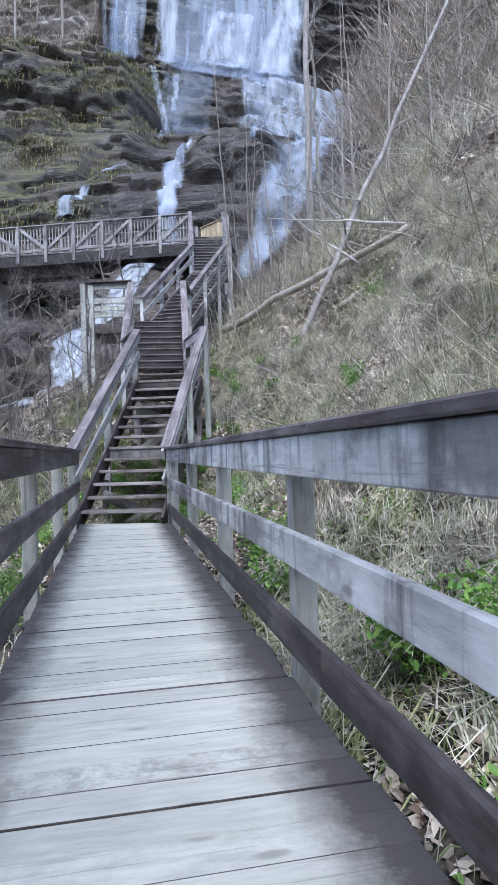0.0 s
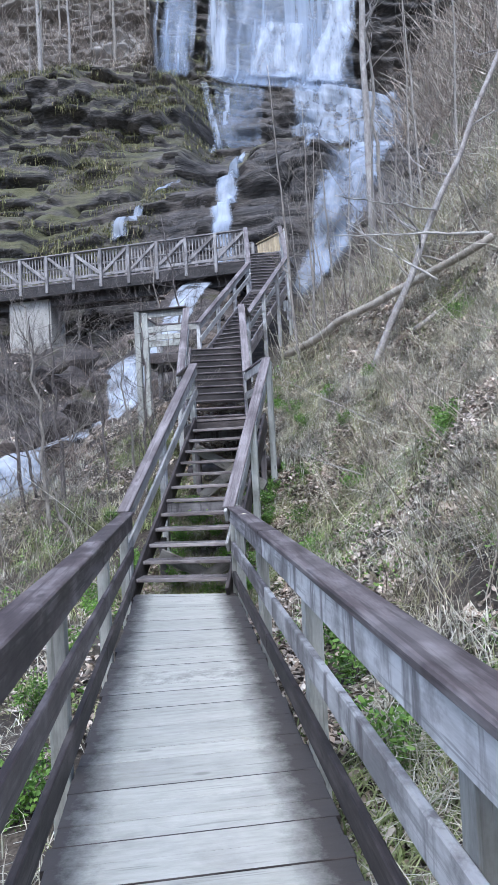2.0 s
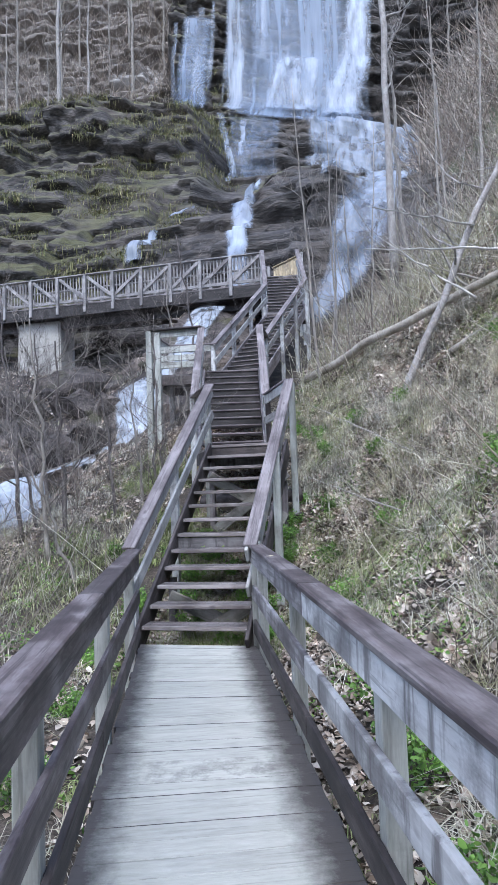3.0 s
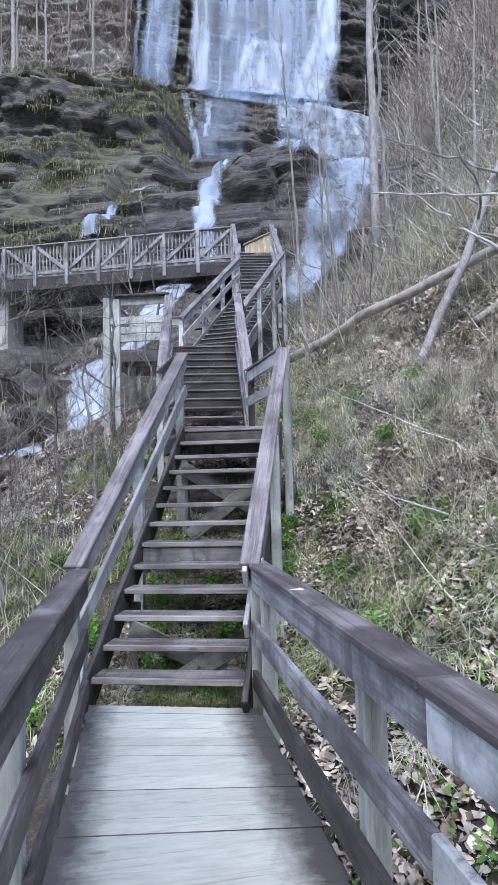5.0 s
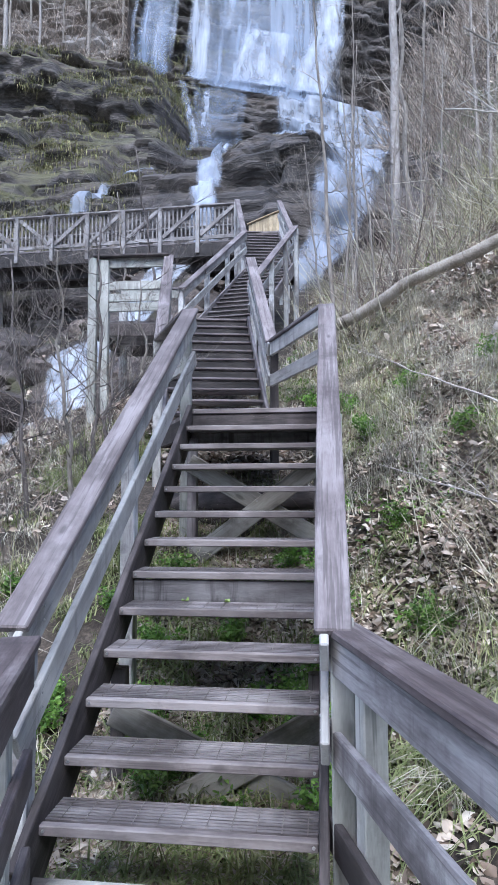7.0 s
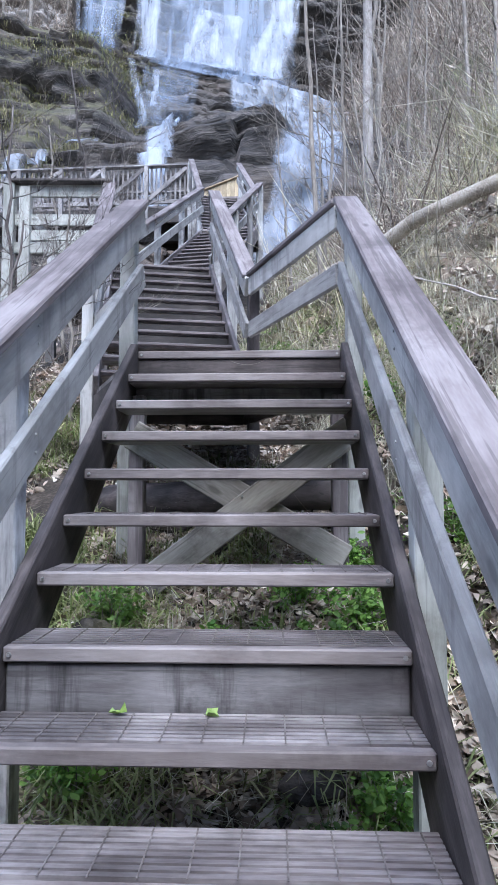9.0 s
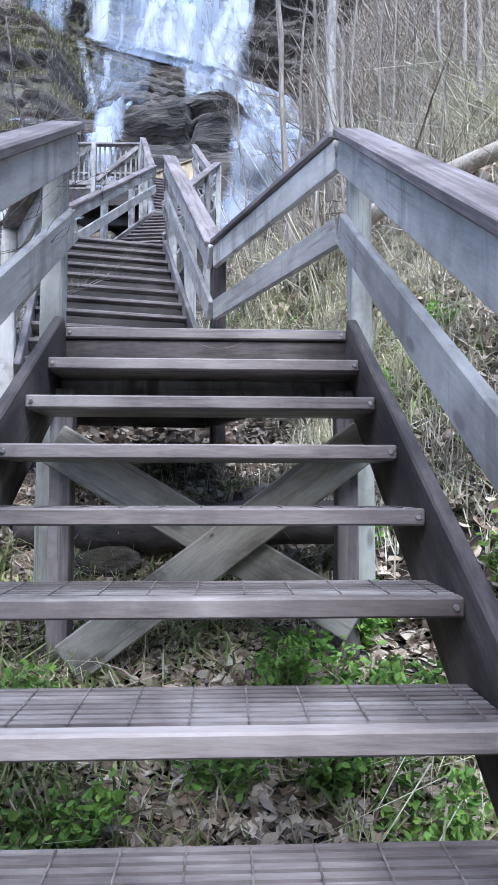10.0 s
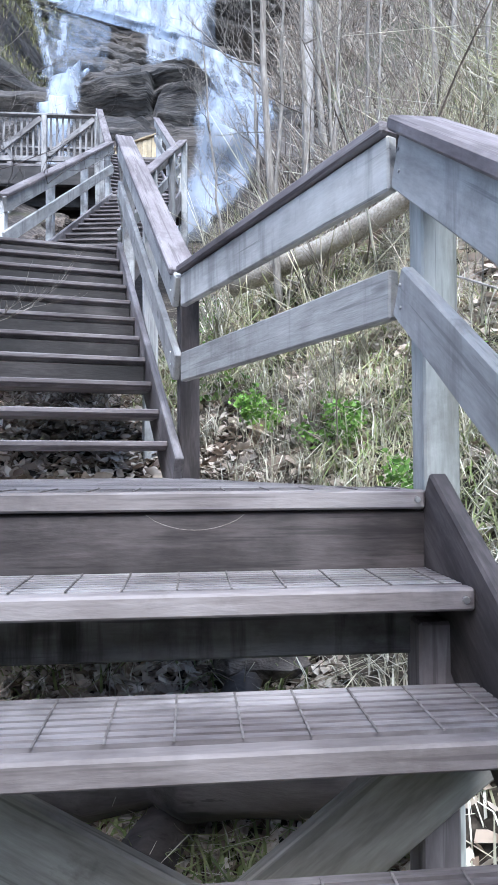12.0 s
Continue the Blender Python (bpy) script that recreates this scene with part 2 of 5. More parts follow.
moss_tuft = island("moss_and_fern", [(0.05, 0.055, 0.02), (0.11, 0.115, 0.04), (0.21, 0.2, 0.09), (0.14, 0.115, 0.07)])

# wet creek stone with moss
stone = material("wet_stone", (0.01, 0.008, 0.008), (0.045, 0.036, 0.033), (0.17, 0.145, 0.13), (1.8, 1.8, 3.2), 0.8, 1.0, 22, relief=0.08)
ng = node(stone, "ShaderNodeNewGeometry")
nm = node(stone, "ShaderNodeTexNoise", Scale=1.1, Detail=7.0)
link(stone, ng.outputs["Position"], nm.inputs["Vector"])
over(stone, (0.06, 0.06, 0.022), ranged(stone, nm.outputs[0], 0.54, 0.68), 0.75)

rubble = material("brown_rubble", (0.03, 0.024, 0.021), (0.11, 0.088, 0.076), (0.27, 0.23, 0.2), (2.5, 2.5, 4.0), 0.85, 0.9, 26, relief=0.06)

# soil with leaf litter and moss
soil = material("forest_soil", (0.016, 0.013, 0.01), (0.05, 0.04, 0.032), (0.15, 0.125, 0.1), (3, 3, 3), 0.95, 0.8, 40, coords="Object")
ns = node(soil, "ShaderNodeTexNoise", Scale=0.9, Detail=6.0)
over(soil, (0.075, 0.09, 0.035), ranged(soil, ns.outputs[0], 0.52, 0.64), 0.7)

# dark layered cliff rock, with moss where it lies flat
cliff_rock = material("cliff_rock", (0.01, 0.009, 0.009), (0.046, 0.04, 0.038), (0.15, 0.133, 0.125), (0.5, 0.5, 2.2), 0.75, 0.9, 12, relief=0.22)
g = node(cliff_rock, "ShaderNodeNewGeometry")
sp = node(cliff_rock, "ShaderNodeSeparateXYZ")
link(cliff_rock, g.outputs["Normal"], sp.inputs[0])
nz = node(cliff_rock, "ShaderNodeTexNoise", Scale=0.35, Detail=7.0)
link(cliff_rock, g.outputs["Position"], nz.inputs["Vector"])
am = node(cliff_rock, "ShaderNodeMath", operation="MULTIPLY_ADD")
am.inputs[1].default_value = 0.8
link(cliff_rock, sp.outputs[2], am.inputs[0])
link(cliff_rock, nz.outputs[0], am.inputs[2])
# moss and dry grass keep away from the spray
sx = node(cliff_rock, "ShaderNodeSeparateXYZ")
link(cliff_rock, g.outputs["Position"], sx.inputs[0])
wx = node(cliff_rock, "ShaderNodeMath", operation="MULTIPLY")
link(cliff_rock, ranged(cliff_rock, am.outputs[0], 0.72, 1.05), wx.inputs[0])
dry = node(cliff_rock, "ShaderNodeMath", operation="MAXIMUM")
link(cliff_rock, ranged(cliff_rock, sx.outputs[0], -8.0, -12.0), dry.inputs[0])
knob = node(cliff_rock, "ShaderNodeVectorMath", operation="DISTANCE")
link(cliff_rock, g.outputs["Position"], knob.inputs[0])
knob.inputs[1].default_value = (-2.6, 45.5, 23.6)
link(cliff_rock, ranged(cliff_rock, knob.outputs["Value"], 5.2, 3.6), dry.inputs[1])
link(cliff_rock, dry.outputs[0], wx.inputs[1])
over(cliff_rock, (0.085, 0.082, 0.03), wx.outputs[0], 0.85)
nb = node(cliff_rock, "ShaderNodeTexNoise", Scale=0.16, Detail=8.0)
link(cliff_rock, g.outputs["Position"], nb.inputs["Vector"])
over(cliff_rock, (0.095, 0.078, 0.066), ranged(cliff_rock, nb.outputs[0], 0.5, 0.64), 0.6)
beds = node(cliff_rock, "ShaderNodeMapping")
beds.inputs["Scale"].default_value = (0.22, 0.22, 2.6)
link(cliff_rock, g.outputs["Position"], beds.inputs[0])
seam_noise = node(cliff_rock, "ShaderNodeTexNoise", Scale=1.0, Detail=6.0, Roughness=0.7)
link(cliff_rock, beds.outputs[0], seam_noise.inputs["Vector"])
over(cliff_rock, (0.006, 0.005, 0.005), ranged(cliff_rock, seam_noise.outputs[0], 0.53, 0.6), 0.8)
# the wooded hillside above the cliff is brown leaf mould
hill = node(cliff_rock, "ShaderNodeMath", operation="MULTIPLY")
high = node(cliff_rock, "ShaderNodeMath", operation="MULTIPLY_ADD")
high.inputs[1].default_value = 12.0
link(cliff_rock, nb.outputs[0], high.inputs[0])
link(cliff_rock, sx.outputs[2], high.inputs[2])
link(cliff_rock, ranged(cliff_rock, high.outputs[0], 47.0, 51.0), hill.inputs[0])
link(cliff_rock, ranged(cliff_rock, sx.outputs[0], -19.0, -23.0), hill.inputs[1])
over(cliff_rock, (0.2, 0.173, 0.155), hill.outputs[0], 0.85)
# a bare pale face high beside the falls
bare = node(cliff_rock, "ShaderNodeVectorMath", operation="DISTANCE")
link(cliff_rock, g.outputs["Position"], bare.inputs[0])
bare.inputs[1].default_value = (-24.6, 71.0, 51.5)
ragged = node(cliff_rock, "ShaderNodeMath", operation="MULTIPLY_ADD")
ragged.inputs[1].default_value = 5.0
link(cliff_rock, nz.outputs[0], ragged.inputs[0])
link(cliff_rock, bare.outputs["Value"], ragged.inputs[2])
over(cliff_rock, (0.36, 0.34, 0.33), ranged(cliff_rock, ragged.outputs[0], 6.2, 5.2), 0.9)


def water(name, lo, hi, stretch, colour=(0.375, 0.425, 0.525), detail=4.0):
    """Falling white water: streaks along the fall, thin towards the edge of its sheet."""
    m = bpy.data.materials.new(name)
    m.use_nodes = True
    n = m.node_tree.nodes
    b = n["Principled BSDF"]
    b.inputs["Base Color"].default_value = (*colour, 1)
    b.inputs["Roughness"].default_value = 0.5
    g = n.new("ShaderNodeNewGeometry")
    mp = n.new("ShaderNodeMapping")
    mp.inputs["Scale"].default_value = stretch
    link(m, g.outputs["Position"], mp.inputs[0])
    a = n.new("ShaderNodeTexNoise")
    a.inputs["Scale"].default_value = 1.0
    a.inputs["Detail"].default_value = detail
    a.inputs["Roughness"].default_value = 0.58
    link(m, mp.outputs[0], a.inputs["Vector"])
    at = n.new("ShaderNodeAttribute")
    at.attribute_name = "thick"
    add = n.new("ShaderNodeMath")
    add.operation = "ADD"
    link(m, a.outputs[0], add.inputs[0])
    link(m, at.outputs["Fac"], add.inputs[1])
    r = ranged(m, add.outputs[0], lo, hi)
    tr = n.new("ShaderNodeBsdfTransparent")
    mix = n.new("ShaderNodeMixShader")
    link(m, r, mix.inputs[0])
    link(m, tr.outputs[0], mix.inputs[1])
    link(m, b.outputs[0], mix.inputs[2])
    link(m, mix.outputs[0], n["Material Output"].inputs[0])
    return m


water_fall = water("white_water", 0.42, 1.05, (1.2, 0.06, 0.1), detail=5.0)
water_veil = water("thin_falling_water", 0.42, 1.25, (0.8, 0.04, 0.05), (0.31, 0.385, 0.53), 5.0)
water_run = water("tumbling_white_water", 0.44, 0.94, (1.1, 0.3, 0.3), (0.35, 0.4, 0.5), 8.0)
water_creek = water("rushing_creek_water", 0.42, 0.95, (1.3, 1.3, 1.3), (0.5, 0.55, 0.63), 7.0)

# ---- shape helpers ----
BOARDS = {}


def mesh_of(bm, name, mat):
    me = bpy.data.meshes.new(name)
    bm.to_mesh(me)
    bm.free()
    me.materials.append(mat)
    return me


def thing(name, label, category, kind="", group="", at=(0, 0, 0)):
    ob = new(name)
    ob.location = at
    ob.empty_display_size = 0.1
    return tagged(ob, label, category, group, kind)


def place(name, me, parent, m=None, label=""):
    ob = new(name, me)
    ob.parent = parent
    if parent is not None:
        off = parent.matrix_basis.copy()
        p = parent.parent
        while p is not None:
            off = p.matrix_basis @ off
            p = p.parent
        ob.matrix_basis = off.inverted() @ (m if m is not None else Matrix())
    elif m is not None:
        ob.matrix_basis = m
    if label:
        ob["label"] = label
    return ob


def part(name, bm, mat, parent, label=""):
    return place(name, mesh_of(bm, name, mat), parent, None, label)


def board_mesh(length, w, h, mat, ease=0.006):
    """A board along x with eased edges, centred on its axis."""
    key = (round(length, 2), round(w, 3), round(h, 3), mat.name)
    if key not in BOARDS:
        bm = bmesh.new()
        bmesh.ops.create_cube(bm, size=1.0)
        for v in bm.verts:
            v.co = Vector((v.co.x * length, v.co.y * w, v.co.z * h))
        bmesh.ops.bevel(bm, geom=[e for e in bm.edges], offset=min(ease, w * 0.2, h * 0.2), segments=1, affect="EDGES")
        BOARDS[key] = mesh_of(bm, "board", mat)
    return BOARDS[key]


def axis(p, q, up=(0, 0, 1)):
    p, q = Vector(p), Vector(q)
    x = (q - p).normalized()
    y = Vector(up).cross(x).normalized()
    z = x.cross(y)
    m = Matrix((x, y, z)).transposed().to_4x4()
    m.translation = (p + q) / 2
    return m, (q - p).length


def board(name, p, q, w, h, mat, parent, label="", up=(0, 0, 1), ease=0.006):
    """A board from p to q: w across, h along up."""
    m, length = axis(p, q, up)
    return place(name, board_mesh(length, w, h, mat, ease), parent, m, label)


def post(name, x, y, z0, z1, mat, parent, size=0.095, turn=0.0, label=""):
    m = Matrix.Translation((x, y, (z0 + z1) / 2)) @ pose(0, 0, 0, 0, 0, turn) @ pose(0, 0, 0, 0, 90, 0)
    return place(name, board_mesh(z1 - z0, size, size, mat), parent, m, label)


def tube(points, radii, sides=7):
    """Vertices and faces of a tapered tube."""
    vs, fs = [], []
    pts = [Vector(p) for p in points]
    for i, p in enumerate(pts):
        d = (pts[min(i + 1, len(pts) - 1)] - pts[max(i - 1, 0)]).normalized()
        a = d.orthogonal().normalized()
        b = d.cross(a)
        for k in range(sides):
            t = 2 * math.pi * k / sides
            vs.append(p + (a * math.cos(t) + b * math.sin(t)) * radii[i])
    for i in range(len(pts) - 1):
        for k in range(sides):
            j = (k + 1) % sides
            fs.append((i * sides + k, i * sides + j, (i + 1) * sides + j, (i + 1) * sides + k))
    fs.append(tuple(range(sides))[::-1])
    fs.append(tuple((len(pts) - 1) * sides + k for k in range(sides)))
    return vs, fs


def raw(name, vs, fs, mat, smooth=False):
    me = bpy.data.meshes.new(name)
    me.from_pydata([tuple(v) for v in vs], [], fs)
    me.materials.append(mat)
    if smooth:
        me.polygons.foreach_set("use_smooth", [True] * len(me.polygons))
    me.update()
    return me


def fast(name, verts, faces, mat, smooth=False):
    """A mesh from arrays; all faces have as many corners."""
    me = bpy.data.meshes.new(name)
    k = faces.shape[1]
    me.vertices.add(len(verts))
    me.vertices.foreach_set("co", np.ascontiguousarray(verts, dtype=np.float32).ravel())
    me.loops.add(faces.size)
    me.loops.foreach_set("vertex_index", np.ascontiguousarray(faces, dtype=np.int32).ravel())
    me.polygons.add(len(faces))
    me.polygons.foreach_set("loop_start", np.arange(0, faces.size, k, dtype=np.int32))
    me.polygons.foreach_set("loop_total", np.full(len(faces), k, dtype=np.int32))
    me.materials.append(mat)
    me.update(calc_edges=True)
    if smooth:
        me.polygons.foreach_set("use_smooth", np.ones(len(faces), dtype=bool))
    me.validate()
    return me


def lattice(ix, iy, seed):
    h = np.sin(ix * 127.1 + iy * 311.7 + seed * 74.7) * 43758.5453
    return h - np.floor(h)


def noise2(x, y, seed=0):
    ix, iy = np.floor(x), np.floor(y)
    fx, fy = x - ix, y - iy
    fx, fy = fx * fx * (3 - 2 * fx), fy * fy * (3 - 2 * fy)
    a, b = lattice(ix, iy, seed), lattice(ix + 1, iy, seed)
    c, d = lattice(ix, iy + 1, seed), lattice(ix + 1, iy + 1, seed)
    return (a + (b - a) * fx) * (1 - fy) + (c + (d - c) * fx) * fy


def fbm(x, y, seed=0, octaves=5):
    s, w = 0.0, 0.5
    for k in range(octaves):
        s = s + w * (noise2(x, y, seed + k) - 0.5)
        x, y, w = x * 2.03 + 5.1, y * 2.03 + 1.7, w * 0.5
    return s


def grid_faces(nu, nv):
    i, j = np.meshgrid(np.arange(nu - 1), np.arange(nv - 1), indexing="ij")
    a = (i * nv + j).ravel()
    return np.stack([a, a + nv, a + nv + 1, a + 1], axis=1)


# ---- the lie of the land ----
RISE, RUN, HALF = 0.178, 0.257, 0.5825
Y0 = 6.685
Z1 = 13 * RISE            # first landing
Z2 = Z1 + 11 * RISE       # second landing
Z3 = Z2 + 16 * RISE       # third landing
Z4 = Z3 + 13 * RISE       # bridge level


def path_x(y):
    return np.interp(y, [-14, 6.6, 9.8, 14, 20, 40], [6.55, 0.05, 0.0, -1.2, -0.7, -0.9])


def path_z(y):
    return np.interp(y, [-14, -4, 0, 4, 6.5, 8, 9, 10, 11.5, 13, 15, 18, 21, 24, 30, 60],
                     [-1.3, -0.75, -0.5, -0.4, -0.35, 0.0, 0.6, 1.15, 1.75, 2.6, 3.5, 4.9, 6.2, 7.6, 10.5, 36])


def creek_x(y):
    return np.interp(y, [-14, 4, 8, 12.5, 14, 16, 17.5, 18.5, 20, 22.5, 26, 32], [-14, -11, -9, -6.3, -6.2, -5.2, -4.9, -5.3, -4.4, -4.2, -4.3, -4.6])


def creek_z(y):
    return np.interp(y, [-14, 4, 8, 12.5, 14, 16, 17.5, 18.5, 20, 22.5, 26, 32], [-4, -1.2, -0.2, 1.1, 1.9, 2.6, 3.5, 4.6, 5.8, 8.0, 9.8, 13])


def ground_z(x, y, fine=True):
    d = x - path_x(y)
    ramp = np.interp(y, [0, 30, 45, 60], [0.7, 3.5, 6.5, 8.0])
    side = np.clip((d - ramp + 3.0) / 4.0, 0, 1)
    g = path_z(y) - np.interp(y, [28, 60], [0, 13]) * (1 - side * side * (3 - 2 * side))
    start = np.interp(y, [0, 15, 22, 30, 45, 60], [0.7, 0.8, 1.5, 3.5, 6.5, 8.0])
    steep = np.interp(y, [0, 6, 10, 12, 13.5, 30, 60], [0.72, 0.75, 0.6, 0.54, 0.5, 0.6, 0.9])
    over_ = np.maximum(d - start, 0)
    right = g + steep * over_ + 0.045 * np.minimum(over_, 6) ** 2
    cx, cz = creek_x(y), creek_z(y)
    gap = np.maximum(-0.8 - (cx - path_x(y)), 0.5)
    k = np.clip((-0.8 - d) / gap, 0, 1)
    k = k * k * (3 - 2 * k)
    left = g * (1 - k) + (cz - 0.1) * k
    beyond = np.maximum(cx - 1.1 - x, 0)
    bank = np.interp(y, [-14, 4, 12.5, 14, 23, 30, 60], [-4, -1.2, 1.3, 2.1, 5.5, 8.5, 24]) + 0.08 * beyond + 0.003 * beyond ** 2
    b = np.clip(beyond / 1.8, 0, 1)
    bank = bank + 0.9 * b * fbm(x * 0.9, y * 0.9, 57, 4)
    left = left * (1 - b) + bank * b
    z = np.where(d > -0.8, right, left)
    if fine:
        far = np.clip((np.abs(d) - 0.7) / 1.5, 0.15, 1)
        z = z + far * (0.5 * fbm(x * 0.45, y * 0.45, 3) + 0.3 * fbm(x * 2.1, y * 2.1, 9, 3))
    return z


def deck_point(s, v, z):
    """A place on the boardwalk: s metres back from the stairs, v to the right of its middle."""
    th = radians(17.5)
    return Vector((0.055 + s * math.sin(th) + v * math.cos(th), 6.62 - s * math.cos(th) + v * math.sin(th), z))


xs = np.concatenate([np.arange(-46, -12, 0.9), np.arange(-12, 9, 0.16), np.arange(9, 46, 0.9)])
ys = np.concatenate([np.arange(-16, -3, 0.7), np.arange(-3, 16, 0.16), np.arange(16, 62, 0.5)])
gx, gy = np.meshgrid(xs, ys, indexing="ij")
gv = np.stack([gx.ravel(), gy.ravel(), ground_z(gx, gy).ravel()], axis=1)
ground = new("ground", fast("ground", gv, grid_faces(len(xs), len(ys)), soil, True))
ground.data.materials.append(stone)
face_mid = gv[grid_faces(len(xs), len(ys))].mean(axis=1)
wet = (face_mid[:, 0] < creek_x(face_mid[:, 1]) + 1.9 + 1.2 * fbm(face_mid[:, 0] * 0.6, face_mid[:, 1] * 0.6, 55)) & (face_mid[:, 1] > 7)
ground.data.polygons.foreach_set("material_index", wet.astype(np.int32))
tagged(ground, "brown forest soil slope with leaf litter and moss", "ground", kind="structure")

# ---- cliff ----


def cliff_base(x, z):
    """Depth of the rock: slabs, the ledge wall and the curtain wall by the water, a prouder mossy cliff on the left."""
    a = np.interp(z, [-20, 0, 8, 12.4, 19, 23, 26.5, 28, 31, 32, 37.2, 38.4, 45, 46.2, 60, 95], [18, 23, 25.5, 28, 38, 44.5, 49.5, 53.5, 55.5, 57, 60.5, 64.5, 66, 67.2, 69, 76])
    b = np.interp(z, [-20, 0, 10, 13, 20, 24, 25, 31, 34, 35, 36.5, 46, 95], [18, 23, 27, 29.5, 38.6, 43, 45.5, 50, 54, 57, 63, 71, 92])
    edge = np.interp(z, [12, 16, 28, 36, 44, 52], [-5.8, -6.5, -9.6, -12.4, -18.6, -19.5])
    k = np.clip((edge - x + 1.6 * fbm(x * 0.2 + 9, z * 0.4, 77)) / 1.6, 0, 1)
    return a * (1 - k) + b * k


def cliff_y(x, z):
    tilt = 0.25 * (np.clip(x, -22, 9) + 4.5) * np.clip((z - 20) / 14, 0, 1)
    warp = z + 0.9 * fbm(x * 0.1, z * 0.1, 21) + tilt
    y = cliff_base(x, warp)
    wet = np.exp(-(((x + 3.5) / 11.5) ** 6))
    calm = 1 - 0.3 * wet
    t = warp / 1.3 + 0.7 * fbm(x * 0.14, z * 0.2, 31) + 0.9 * fbm(x * 0.03, z * 0.3, 33)
    f = t - np.floor(t)
    step = 0.3 + 1.1 * np.clip(noise2(x * 0.12, np.floor(t) * 0.61, 37), 0, 1)
    block = 2.1 * (lattice(np.floor(t), np.floor(x * 0.26 + 2 * noise2(x * 0.2, np.floor(t) * 0.7)), 4) - 0.5)
    chip = 0.9 * (lattice(np.floor(t * 2.6), np.floor(x * 0.8 + 2 * noise2(x * 0.5, np.floor(t))), 8) - 0.5)
    y = y + calm * (block + chip - step * (np.clip(f * 2.6, 0, 1) - 0.5))
    y = y + calm * (2.6 * fbm(x * 0.11, z * 0.16, 41) + 1.1 * fbm(x * 0.4, z * 0.9, 47) + 0.4 * fbm(x * 1.5, z * 2.6, 53, 3))
    lean = z + 0.3 * (x + 2.2) + 0.8 * fbm(x * 0.5, z * 0.3, 91, 3)
    bulge = np.exp(-((np.abs(x + 1.9 + 1.3 * fbm(x * 0.4, z * 0.5, 92, 3)) / 3.1) ** 8)) * np.clip((lean - 15.5) / 2.5, 0, 1) * np.clip((24.1 - lean) / 1.0, 0, 1)
    return y - (2.7 + 3.2 * fbm(x * 0.4, z * 0.5, 93, 5)) * bulge


cxs = np.arange(-62, 30, 0.24)
czs = np.arange(2, 86, 0.19)
ca, cb = np.meshgrid(cxs, czs, indexing="ij")
cv = np.stack([ca.ravel(), cliff_y(ca, cb).ravel(), cb.ravel()], axis=1)
cliff = new("cliff", fast("cliff", cv, grid_faces(len(cxs), len(czs))[:, ::-1], cliff_rock, False))
tagged(cliff, "dark wet layered rock cliff with mossy ledges", "cliff", kind="structure")

# the gorge closes behind the walker
bx = np.arange(-46, 47, 1.2)
bz = np.arange(-6, 20, 1.2)
ba, bb = np.meshgrid(bx, bz, indexing="ij")
bv = np.stack([ba.ravel(), (-15.5 - 0.5 * np.maximum(bb, 0) + 1.5 * fbm(ba * 0.2, bb * 0.2, 5)).ravel(), bb.ravel()], axis=1)
tagged(new("slope_behind", fast("slope_behind", bv, grid_faces(len(bx), len(bz)), soil, True)), "brown wooded slope behind the boardwalk", "slope", kind="structure")

# ---- falling water ----


def stream(name, zs, xc, width, mat, parent, proud=0.45, thick=0.0, label="", edge=0.7, tilt=0.0):
    """A sheet of water that follows the cliff; centre and width change with height."""
    top, low = max(zs), min(zs)
    nz, nx = max(8, int((top - low) / 0.25)), 40 if max(width) > 6 else 22
    order = np.argsort(zs)
    zz = np.linspace(low, top, nz)
    cc = np.interp(zz, np.array(zs)[order], np.array(xc)[order])
    ww = np.interp(zz, np.array(zs)[order], np.array(width)[order])
    u = np.linspace(-1, 1, nx)
    X = cc[None, :] + u[:, None] * ww[None, :] / 2
    Z = np.repeat(zz[None, :], nx, axis=0) - tilt * (X - cc[None, :])
    Y = cliff_y(X, Z)
    Y = 0.5 * Y + 0.5 * np.minimum(cliff_y(X, Z + 0.4), cliff_y(X, Z - 0.4)) - proud * (1 - 0.5 * np.abs(u[:, None]) ** 3) + 0.12 * fbm(X * 2.5, Z * 0.4, 61)
    if low > 35.5:
        # free fall: the sheet hangs clear of the ledges
        Y = np.mean([cliff_base(X, Z + 0.25 * (np.clip(X, -22, 9) + 4.5) + dz) for dz in (-2.0, -1.0, 0.0, 1.0, 2.0)], axis=0) - proud - 2.3
    me = fast(name, np.stack([X.ravel(), Y.ravel(), Z.ravel()], axis=1), grid_faces(nx, nz)[:, ::-1], mat, True)
    fade = np.minimum(1, (1 - np.abs(u)) / edge)[:, None] * np.minimum(1, (zz - low + 0.05) / (1.6 if low > 35.5 else min(1.3, 0.3 * (top - low))))[None, :] * np.minimum(1, (top - zz + 0.1) / min(0.9, 0.2 * (top - low)))[None, :]
    fade = np.clip(fade + 0.35 * fbm(X * 1.1, Z * 0.5, 63), 0, 1)
    at = me.attributes.new("thick", "FLOAT", "POINT")
    at.data.foreach_set("value", (thick - 0.75 * (1 - fade)).ravel().astype(np.float32))
    return place(name, me, parent, None, label)


